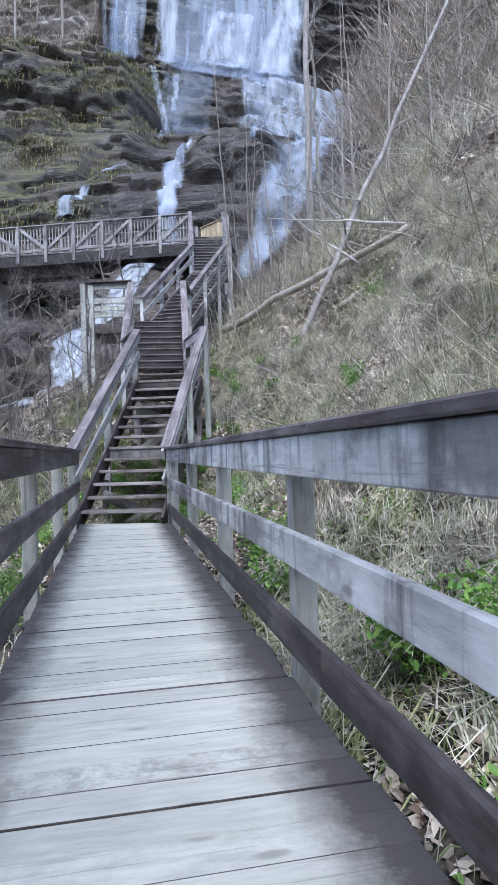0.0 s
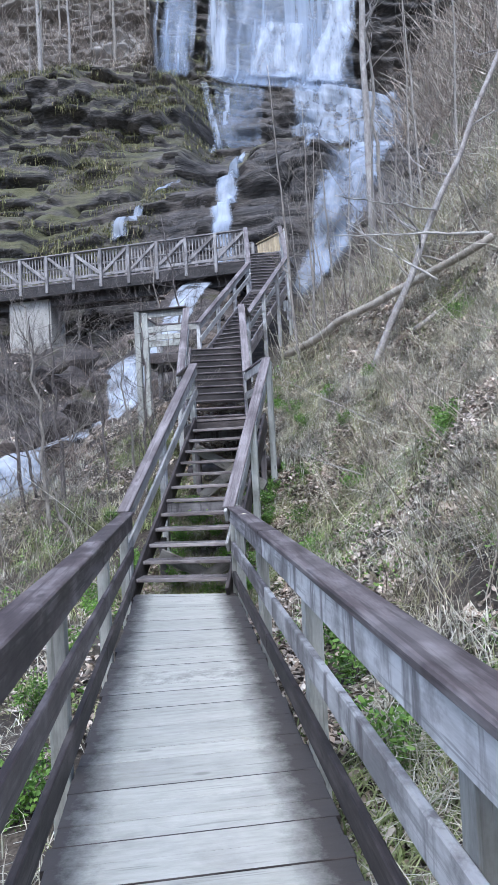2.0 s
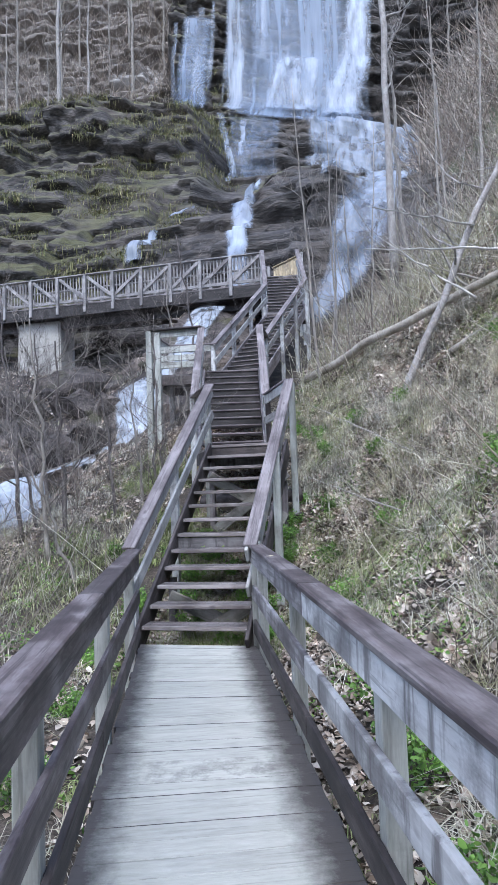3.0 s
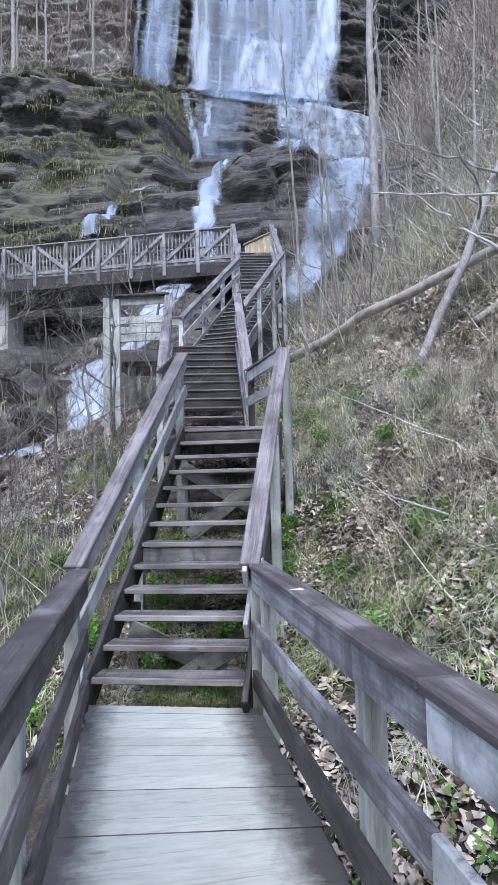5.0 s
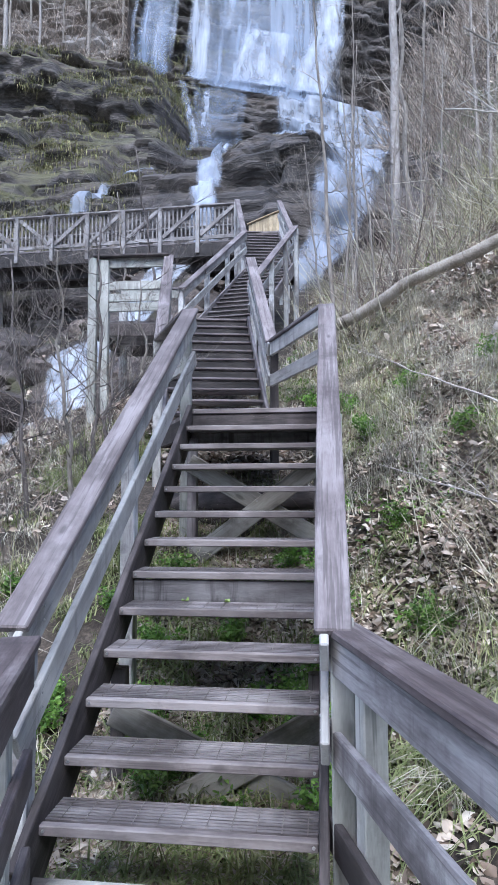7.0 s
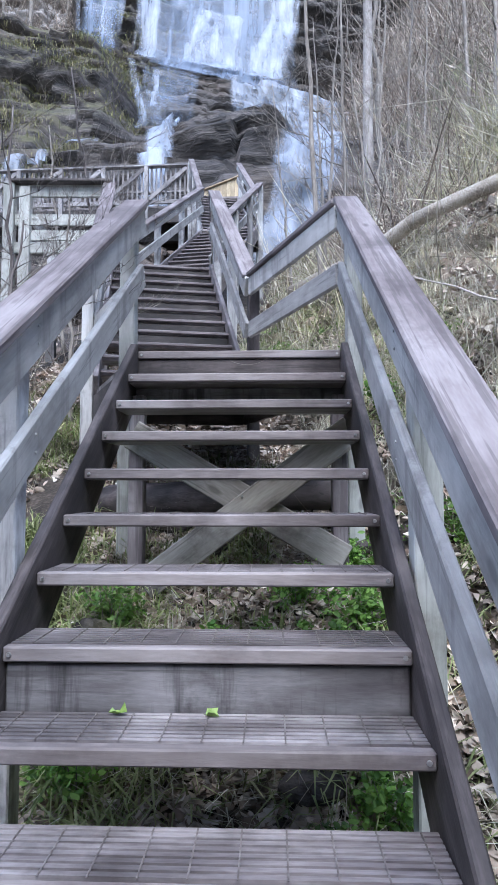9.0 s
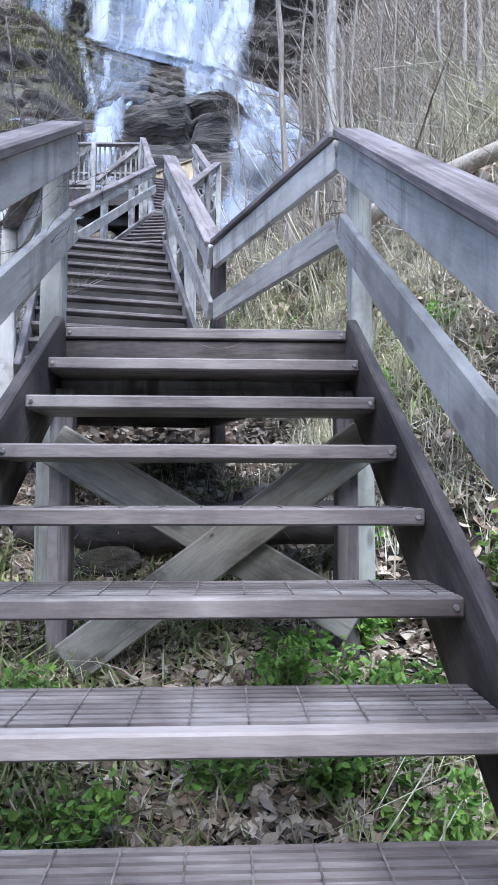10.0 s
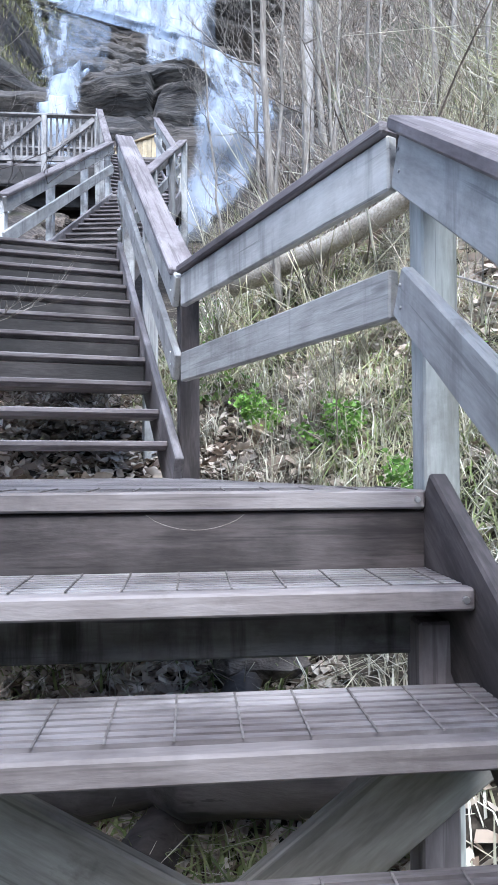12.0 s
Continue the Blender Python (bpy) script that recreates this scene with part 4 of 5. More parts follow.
platform("small upper landing below the footbridge", [(e3.x - 0.62, e3.y), (e3.x + 0.62, e3.y), (e3.x + 0.6, e3.y + 0.75), (e3.x - 0.64, e3.y + 0.7)], Z3 - 0.004, 0)

# fourth flight up to the bridge
H4 = 11.5
B4 = (e3.x - 0.06, e3.y + 0.62)
R4 = 0.235
staircase("dark wooden stairs rising to the footbridge", B4, H4, Z3, 13, R4, False, riser_boards=range(1, 14))
for side in (-1, 1):
    a = at_flight(B4, H4, R4, Z3, 0.3, side, HALF + 0.03) + Vector((0, 0, 0.95))
    b = at_flight(B4, H4, R4, Z3, 13.2, side, HALF + 0.03) + Vector((0, 0, 0.98))
    n = Vector((-side * math.cos(radians(H4)), -side * math.sin(radians(H4)), 0))
    ps = []
    for k in (0.05, 0.5, 0.97):
        c = a.lerp(b, k) - n * 0.07
        ps.append((c.x, c.y, foot(c.x, c.y) - 0.5, c.z - 0.06, wood_grey, H4))
    railing("grey railing of the topmost stairs", [tuple(a), tuple(b)], n, ps)
e4 = at_flight(B4, H4, R4, Z3, 13, 0)

# ---- footbridge ----
BY = 23.45
X_R, X_L = -2.05, -17.0
bridge = thing("footbridge", "weathered wooden footbridge with slatted railings and diagonal braces", "bridge", kind="structure")
# beams kept near-black, as the shade under the bridge is in their wood
board("edge_beam", (X_R, BY, Z4 - 0.32), (X_L, BY + 0.5, Z4 - 0.32), 0.12, 0.42, wood_shade, bridge)
board("edge_beam", (X_R, BY + 1.6, Z4 - 0.32), (X_L, BY + 2.1, Z4 - 0.32), 0.12, 0.42, wood_shade, bridge)
board("girder", (X_R, BY + 0.5, Z4 - 0.62), (X_L, BY + 1.0, Z4 - 0.62), 0.2, 0.5, wood_shade, bridge)
board("girder", (X_R, BY + 1.2, Z4 - 0.62), (X_L, BY + 1.7, Z4 - 0.62), 0.2, 0.5, wood_shade, bridge)
board("deck", (X_R + 1.6, BY + 0.8, Z4 - 0.05), (X_L, BY + 1.3, Z4 - 0.05), 1.7, 0.06, wood_tread, bridge)
for side in (0, 1):
    off = 1.6 * side
    fence = thing("bridge_railing", "grey slatted footbridge railing with diagonal braces", "railing", group="bridge railings", at=(X_R, BY + off, Z4))
    lean = lambda x: BY + off + 0.5 * (X_R - x) / (X_R - X_L)
    board("cap_rail", (X_R, lean(X_R) - 0.02, Z4 + 1.12), (X_L, lean(X_L) - 0.02, Z4 + 1.12), 0.16, 0.045, wood_bridge, fence)
    board("bottom_rail", (X_R, lean(X_R), Z4 + 0.1), (X_L, lean(X_L), Z4 + 0.1), 0.05, 0.12, wood_bridge, fence)
    k = 0
    x = X_R - 0.04
    while x > X_L:
        post("post", x, lean(x) - 0.06, Z4 - 0.42, Z4 + 1.09, wood_bridge, fence, 0.12)
        nx = x - 1.22
        if nx > X_L:
            a, b = (x - 0.08, lean(x) - 0.055, Z4 + 1.04), (nx + 0.08, lean(nx) - 0.055, Z4 + 0.16)
            if k >= 5:
                a, b = (x - 0.08, lean(x) - 0.055, Z4 + 0.16), (nx + 0.08, lean(nx) - 0.055, Z4 + 1.04)
            board("diagonal", a, b, 0.04, 0.12, wood_bridge, fence)
            if side == 0:
                for j in range(1, 9):
                    xx = x - 1.22 * j / 9
                    place("baluster", board_mesh(0.98, 0.05, 0.03, wood_bridge, 0.003), fence, Matrix.Translation((xx, lean(xx) + 0.02, Z4 + 0.6)) @ pose(0, 0, 0, 0, 90, 0) @ pose(0, 0, 0, 90, 0, 0))
        x = nx
        k += 1

# bridge end: a railing's lit inside, coloured into yellow boards above the stairs
platform("bridge head landing", [(X_R, e4.y + 0.02), (e4.x + 0.62, e4.y + 0.02), (e4.x + 0.62, BY + 1.7), (X_R, BY + 1.7)], Z4 - 0.004, 0)
screen = thing("ramp_rail_side", "lit inner side of a ramp railing in sloping yellow boards at the bridge head", "screen")
sx0, sx1, sy = e4.x - 0.46, e4.x + 0.56, BY + 0.9
for k in range(9):
    x = sx0 + (sx1 - sx0) * (k + 0.5) / 9
    h = 0.78 + 0.42 * (k + 0.5) / 9
    place("slat", board_mesh(h, 0.109, 0.03, wood_tan, 0.003), screen, Matrix.Translation((x, sy, Z4 + h / 2)) @ pose(0, 0, 0, 0, 90, 0) @ pose(0, 0, 0, 90, 0, 0))
board("cap_rail", (sx0 - 0.05, sy - 0.01, Z4 + 0.81), (sx1 + 0.05, sy - 0.01, Z4 + 1.24), 0.12, 0.04, wood_tan, screen)
post("post", sx1 + 0.1, sy - 0.02, Z4 - 0.3, Z4 + 1.3, wood_grey, screen)

# concrete pier
pier = thing("bridge_pier", "pale stained concrete pier under the footbridge", "pier", kind="structure")
bm = bmesh.new()
bmesh.ops.create_cube(bm, size=1.0)
for v in bm.verts:
    wide = 1.0 if v.co.z > 0 else 1.12
    v.co = Vector((-11.7 + v.co.x * 1.9 * wide, BY + 1.25 + v.co.y * 1.3 * wide, (Z4 - 0.55 if v.co.z > 0 else Z4 - 7.0)))
bmesh.ops.bevel(bm, geom=list(bm.edges), offset=0.06, segments=2, affect="EDGES")
part("shaft", bm, concrete, pier)

# small things left on the stairs
def loose_leaf(label, x, y, z, size, mat, seed, turn=0.0, curl=0.3):
    r = random.Random(seed)
    ob = thing("fallen_leaf", label, "leaf", at=(x, y, z))
    bm = bmesh.new()
    ring = []
    for k in range(10):
        a = 2 * math.pi * k / 10
        q = size * (1.0 if k % 2 else 0.62) * r.uniform(0.85, 1.1)
        ring.append(bm.verts.new((x + math.cos(a + turn) * q * 1.4, y + math.sin(a + turn) * q * 0.8, z + 0.003 + r.uniform(0, curl) * size * abs(math.cos(a)))))
    c = bm.verts.new((x, y, z + 0.003))
    for k in range(10):
        bm.faces.new((c, ring[k], ring[(k + 1) % 10]))
    part("blade", bm, mat, ob)


pale_leaf = material("pale_dry_leaf", (0.42, 0.37, 0.27), (0.55, 0.5, 0.38), (0.66, 0.61, 0.5), (30, 30, 30), 0.8, 0.2, 90)
fresh_leaf = material("fresh_leaf", (0.1, 0.17, 0.035), (0.18, 0.28, 0.06), (0.26, 0.36, 0.09), (30, 30, 30), 0.5, 0.2, 90)
lp = deck_point(1.47, 0.6, CAP)
loose_leaf("pale curled leaf lying on the rail cap", lp.x, lp.y, lp.z + 0.001, 0.035, pale_leaf, 1, 1.2)
loose_leaf("small green leaf on a stair tread", -0.24, Y0 + RUN * 4 + 0.23, RISE * 5, 0.02, fresh_leaf, 2, 0.4, 1.7)
loose_leaf("small green leaf on a stair tread", 0.02, Y0 + RUN * 4 + 0.22, RISE * 5, 0.02, fresh_leaf, 3, 1.4, 1.7)
cord = thing("loose_wire", "thin pale wire hanging under the top step", "wire", at=(0.0, Y0 + RUN * 12, Z1 - 0.05))
pts = [Vector((-0.06 + 0.22 * k / 12, Y0 + RUN * 12 - 0.012, Z1 - 0.05 - 0.035 * math.sin(math.pi * k / 12) ** 0.7)) for k in range(13)]
vs, fs = tube(pts, [0.0008] * 13, 5)
place("strand", raw("strand", vs, fs, bark, True), cord)

# ---- trees, logs, stones ----
def trunk_line(base, top, bends, n, seed):
    r = random.Random(seed)
    base, top = Vector(base), Vector(top)
    pts = []
    for i in range(n + 1):
        t = i / n
        p = base.lerp(top, t)
        w = bends * math.sin(math.pi * t)
        pts.append(p + Vector((r.uniform(-w, w), r.uniform(-w, w), r.uniform(-w, w) * 0.4)))
    return pts


def limb(vs, fs, start, way, length, rad, r, depth=0, sides=5):
    """A crooked branch with side twigs, added to one list."""
    n = 6
    pts, radii = [Vector(start)], [rad]
    d = Vector(way).normalized()
    for i in range(1, n + 1):
        d = (d + Vector((r.uniform(-0.3, 0.3), r.uniform(-0.3, 0.3), r.uniform(-0.14, 0.26)))).normalized()
        pts.append(pts[-1] + d * (length / n))
        radii.append(rad * (1 - 0.85 * i / n))
    a, b = tube(pts, radii, sides)
    k = len(vs)
    vs.extend(a)
    fs.extend([tuple(i + k for i in f) for f in b])
    if depth > 0:
        for i in range(2, n + 1):
            for _ in range(2 if depth > 1 else 1):
                side = Vector((r.uniform(-1, 1), r.uniform(-1, 1), r.uniform(-0.2, 0.9)))
                limb(vs, fs, pts[i], (d + side * 1.1), length * r.uniform(0.3, 0.55), radii[i] * 0.65 + 0.001, r, depth - 1, 3 if depth == 1 else 4)


def tree(name, label, base, top, rad, mat, seed, limbs=8, reach=1.2, bends=0.12, start=0.35, tip=0.35, depth=1, group=""):
    r = random.Random(seed)
    tr = thing(name, label, "log" if "log" in name else "tree", group=group, at=base)
    pts = trunk_line(base, top, bends, 12, seed)
    radii = [rad * (1 - (1 - tip) * i / 12) * r.uniform(0.94, 1.06) for i in range(13)]
    vs, fs = tube(pts, radii, 9)
    place("trunk", raw("trunk", vs, fs, mat, True), tr)
    for k in range(limbs):
        t = start + (1 - start) * (k + r.random()) / max(limbs, 1)
        i = min(int(t * 12), 11)
        p = pts[i].lerp(pts[i + 1], t * 12 - i) if t * 12 - i <= 1 else pts[12]
        ang = r.uniform(0, 2 * math.pi)
        way = Vector((math.cos(ang), math.sin(ang), r.uniform(0.1, 0.9)))
        bv, bf = [], []
        limb(bv, bf, p, way, reach * r.uniform(0.5, 1.2), radii[i] * 0.38, r, depth)
        place("branch", raw("branch", bv, bf, mat, True), tr)
    return tr


def on_ground(x, y, sink=0.1):
    return (x, y, foot(x, y, sink))


tree("leaning_tree", "slender grey tree leaning far over the slope", (2.1, 11.05, 2.4), (6.4, 12.33, 11.85), 0.07, bark_lean, 11, 10, 1.7, 0.05, 0.25, 0.5)
tree("tall_tree", "tall pale straight trunk in front of the falls", (2.72, 22.4, 8.3), (2.85, 22.5, 31), 0.14, bark_lean, 12, 16, 2.4, 0.06, 0.3, 0.5, 2)
tree("slim_tree", "thin grey tree beside the pale trunk", (3.3, 23.0, 8.5), (2.75, 22.8, 19), 0.09, bark, 13, 6, 1.6, 0.15, 0.4)
tree("fallen_log", "long grey-brown fallen log lying across the slope", (0.42, 14.1, 3.98), (4.62, 11.0, 5.28), 0.09, bark_log, 14, 5, 1.3, 0.11, 0.55, 0.8)
tree("fallen_log", "broken grey log lying on the leaf litter", (3.2, 11.0, 3.75), (5.2, 11.4, 5.15), 0.055, bark, 15, 3, 0.8, 0.06, 0.5, 0.6)
tree("fallen_branch", "bare pale branch hanging from the leaning tree", (3.77, 11.53, 6.05), (1.97, 10.0, 5.95), 0.024, bark_pale, 16, 9, 0.8, 0.05, 0.2, 0.35)
tree("fallen_branch", "forked bare branch caught above the slope", (4.5, 10.7, 5.25), (1.87, 10.5, 5.45), 0.026, bark_pale, 17, 9, 1.0, 0.04, 0.15, 0.3)
tree("fallen_branch", "bleached branch propped against the slope", (3.6, 10.6, 4.5), (2.12, 10.6, 5.68), 0.022, bark_pale, 27, 6, 0.7, 0.04, 0.3, 0.3)
tree("fallen_branch", "pale dead branch arching over the stair-side slope", (2.5, 9.0, 2.0), (0.85, 10.2, 2.95), 0.011, bark_pale, 18, 12, 0.9, 0.025, 0.3, 0.3)
tree("fallen_branch", "thin pale branch lying in the dry grass", (2.2, 7.6, 1.3), (1.0, 8.6, 1.75), 0.009, bark_pale, 19, 9, 0.6, 0.02, 0.3, 0.3)
for k, (x, y, h, rad) in enumerate(((0.82, 13.7, 7.2, 0.038), (1.15, 14.4, 6.0, 0.03), (1.5, 14.2, 4.4, 0.022), (0.95, 15.6, 5.5, 0.03), (1.9, 16.5, 6, 0.032), (2.6, 17.5, 6, 0.035), (3.6, 15.5, 7, 0.04), (4.2, 18.5, 8, 0.05), (0.6, 18.0, 4.5, 0.03), (1.4, 20.0, 6, 0.04), (5.5, 21, 9, 0.06), (3.4, 19.5, 6, 0.035), (6.3, 17, 7, 0.04))):
    b = on_ground(x, y)
    rr = random.Random(100 + k)
    tree("sapling", "thin leafless sapling on the slope", b, (x + rr.uniform(-0.5, 0.35), y + rr.uniform(-0.3, 0.3), b[2] + h), rad, bark, 200 + k, 9, h * 0.22, 0.035, 0.25, 0.2, 2 if rad < 0.045 else 1, group="slope saplings")
for k, (x, y, h, rad) in enumerate(((-2.0, 10.4, 3.0, 0.02), (-2.7, 10.9, 3.2, 0.022), (-1.6, 9.9, 2.2, 0.016), (-3.8, 8.9, 3.0, 0.024), (-4.4, 11.2, 3.6, 0.026), (-5.6, 10.6, 4.0, 0.03), (-3.1, 9.3, 4.0, 0.03), (-3.35, 10.3, 3.4, 0.034), (-4.1, 10.2, 4.6, 0.03), (-2.4, 8.8, 2.3, 0.022), (-4.6, 12.0, 3.8, 0.03), (-2.3, 11.9, 3.4, 0.022), (-1.75, 12.2, 2.4, 0.02), (-5.2, 8.6, 3.6, 0.028), (-2.6, 16.6, 4.6, 0.03), (-3.4, 17.0, 4.2, 0.03))):
    b = on_ground(x, y)
    rr = random.Random(300 + k)
    tree("sapling", "bare grey sapling on the creek bank", b, (x + rr.uniform(-0.8, 0.3), y + rr.uniform(-0.3, 0.3), b[2] + h), rad * 1.4, bark_dark if k % 3 else bark, 400 + k, 13, h * 0.36, 0.07, 0.22, 0.25, 2, group="creek saplings")


def on_cliff(x, z):
    return (x, float(cliff_y(np.array(x), np.array(z))), z)


for k, (x, z, h, rad) in enumerate(((-27.0, 38.6, 19, 0.3), (-30, 46, 17, 0.22), (-24.5, 48, 18, 0.26), (-21.8, 52, 16, 0.22), (-36, 41, 17, 0.24), (-31, 30, 8, 0.13), (-28.6, 50, 15, 0.18), (-33, 55, 15, 0.18), (-24, 34, 6, 0.09), (-39, 44, 14, 0.22), (-34, 47, 17, 0.22), (-26.5, 57, 16, 0.2), (10.5, 42, 14, 0.2), (13.5, 46, 15, 0.22))):
    b = on_cliff(x, z)
    tree("cliff_tree", "pale leafless tree rooted on the cliff", (b[0], b[1] + 0.3, b[2] - 0.8), (x + 0.5, b[1] - 0.4, z + h), rad * 0.8, bark_lean if k < 2 else bark, 500 + k, 9, h * 0.24, 0.1, 0.35, 0.3, 1, group="cliff trees")


def boulder(label, centre, size, seed, mat=stone):
    r = random.Random(seed)
    ob = thing("boulder", label, "rock", group="creek boulders", at=centre)
    bm = bmesh.new()
    bmesh.ops.create_icosphere(bm, subdivisions=3 if size[0] > 0.4 else 2, radius=1.0)
    o = Vector((r.uniform(0, 90), r.uniform(0, 90), r.uniform(0, 90)))
    cuts = [(Vector((r.uniform(-1, 1), r.uniform(-1, 1), r.uniform(-0.4, 1))).normalized(), r.uniform(0.42, 0.75)) for _ in range(9)]
    for v in bm.verts:
        p = v.co.copy()
        for n, c in cuts:
            over_ = p.dot(n) - c
            if over_ > 0:
                p -= n * over_ * 0.97
        p *= 1 + 0.22 * noise.noise(p * 1.6 + o) + 0.08 * noise.noise(p * 5 + o)
        v.co = Vector((p.x * size[0], p.y * size[1], p.z * size[2])) + Vector(centre)
    me = mesh_of(bm, "stone", mat)
    place("stone", me, ob)
    return ob


rb = random.Random(8)
for k in range(260):
    y = rb.uniform(10.5, 24)
    side = rb.choice((-1, -1, -1, 1))
    x = float(creek_x(y)) + side * rb.uniform(0.9, 1.5) - (rb.uniform(0, 5.5) if side < 0 else 0)
    s = (rb.uniform(0.1, 0.34) if k % 4 else rb.uniform(0.34, 0.7)) * (1.0 if y > 14 else 0.6)
    boulder("rounded grey creek boulder on the bank" if k % 2 else "mossy broken rock beside the creek", (x, y, foot(x, y, -0.15 * s)), (s * rb.uniform(0.8, 1.4), s * rb.uniform(0.8, 1.2), s * rb.uniform(0.55, 0.8)), 700 + k, rubble if k % 3 else stone)
for k, (x, y, z, s) in enumerate(((-5.75, 16.6, 3.1, 0.85), (-6.6, 15.7, 2.6, 0.9), (-8.3, 16.8, 3.3, 1.15), (-4.9, 16.3, 2.75, 0.5), (-7.2, 18.6, 4.3, 1.1), (-9.5, 18.8, 4.4, 1.2), (-6.4, 20.6, 5.3, 0.9), (-8.6, 21.5, 5.6, 1.3))):
    boulder("large dark mossy boulder beside the creek", (x, y, z), (s * 1.2, s, s * 0.75), 760 + k)
for k, (x, y, s) in enumerate(((0.75, 9.95, 0.13), (0.36, 8.6, 0.12), (-0.5, 10.2, 0.16), (-0.3, 10.5, 0.12), (0.3, 10.9, 0.18), (-0.7, 9.3, 0.14))):
    boulder("small grey stone under the stairs", (x, y, foot(x, y, -0.4 * s)), (s * 1.3, s, s * 0.55), 800 + k, stone)
tree("rotten_log", "dark rotten log lying under the stairs", (-0.95, 10.55, 1.42), (0.75, 10.05, 1.5), 0.13, wood_dark, 21, 0, 0.1, 0.04, 0.5, 0.8)
tree("rotten_log", "splintered dark log under the stairs", (-0.2, 9.9, 1.16), (0.35, 11.0, 1.62), 0.09, wood_dark, 22, 0, 0.1, 0.04, 0.5, 0.7)


# ---- loose ground cover ----
gen = np.random.default_rng(5)


def clear(x, y, z, height):
    """False where the boardwalk, stairs or landings stand."""
    d = np.abs(x - path_x(y))
    ceil = np.where(y < 6.6, -0.2, np.where(y < 9.8, (y - Y0) / RUN * RISE - 0.15, np.where(y < 11.7, Z1 - 0.35, Z1 + (y - 11.5) * 0.68 - 0.38)))
    under = z + height < ceil
    wide = np.where(y < 6.6, 0.72, np.where(y < 9.9, 0.76, 0.95))
    return (d > wide) | (under & (y < 14.2))


def scatter(n, x0, x1, y0, y1, height=0.1, edge=0.0):
    x = gen.uniform(x0, x1, n) + 0.0
    y = gen.uniform(y0, y1, n)
    x = x + path_x(y)
    z = ground_z(x, y)
    ok = clear(x, y, z, height)
    ok &= np.abs(x - creek_x(y)) > np.where(x < path_x(y), 1.0, 0)
    return np.stack([x, y, z], axis=1)[ok]


def cards(p, size, flat=0.6):
    """Small curled leaves, each of two halves folded along the midrib, lying at random."""
    n = len(p)
    a = gen.normal(size=(n, 3)) * [1, 1, 1 - flat]
    a /= np.linalg.norm(a, axis=1, keepdims=True)
    b = np.cross(a, gen.normal(size=(n, 3)) * [1 - flat, 1 - flat, 1] + [0, 0, 0.3])
    b /= np.linalg.norm(b, axis=1, keepdims=True)
    s = (size * gen.uniform(0.45, 1.5, n))[:, None]
    up = np.cross(a, b) * s
    fold, curl = gen.uniform(-0.35, 0.35, (n, 1)), gen.uniform(-0.5, 0.5, (n, 1))
    w1, w2 = gen.uniform(0.35, 0.6, (n, 1)), gen.uniform(0.3, 0.65, (n, 1))
    v = np.stack([p - a * s, p + a * s + up * curl,
                  p - a * s * 0.35 + b * s * w1 + up * fold, p + a * s * 0.45 + b * s * w2 + up * (fold + curl * 0.5),
                  p - a * s * 0.35 - b * s * w2 + up * fold, p + a * s * 0.45 - b * s * w1 + up * (fold + curl * 0.5)], axis=1).reshape(-1, 3)
    k = np.arange(n)[:, None] * 6
    return v, np.concatenate([k + [0, 2, 3, 1], k + [0, 1, 5, 4]], axis=0)


def blades(p, length, width, spread, droop=0.5, rise=1.0):
    n = len(p)
    ang = gen.uniform(0, 2 * np.pi, n)
    out = np.stack([np.cos(ang), np.sin(ang), np.zeros(n)], axis=1)
    side = np.stack([-np.sin(ang), np.cos(ang), np.zeros(n)], axis=1) * (width * gen.uniform(0.6, 1.3, n))[:, None]
    ln = (length * gen.uniform(0.4, 1.3, n))[:, None]
    lean = gen.uniform(0.1, spread, n)[:, None]
    up = np.array([0, 0, rise])
    m = p + ln * 0.55 * (up * (1 - 0.3 * lean) + out * lean * 0.7)
    t = p + ln * (up * (1 - droop * lean) + out * lean * 1.4)
    v = np.stack([p - side, p + side, m + side * 0.8, m - side * 0.8, t + side * 0.15, t - side * 0.15], axis=1).reshape(-1, 3)
    k = np.arange(n)[:, None] * 6
    f = np.concatenate([k + [0, 1, 2, 3], k + [3, 2, 4, 5]], axis=0)
    return v, f


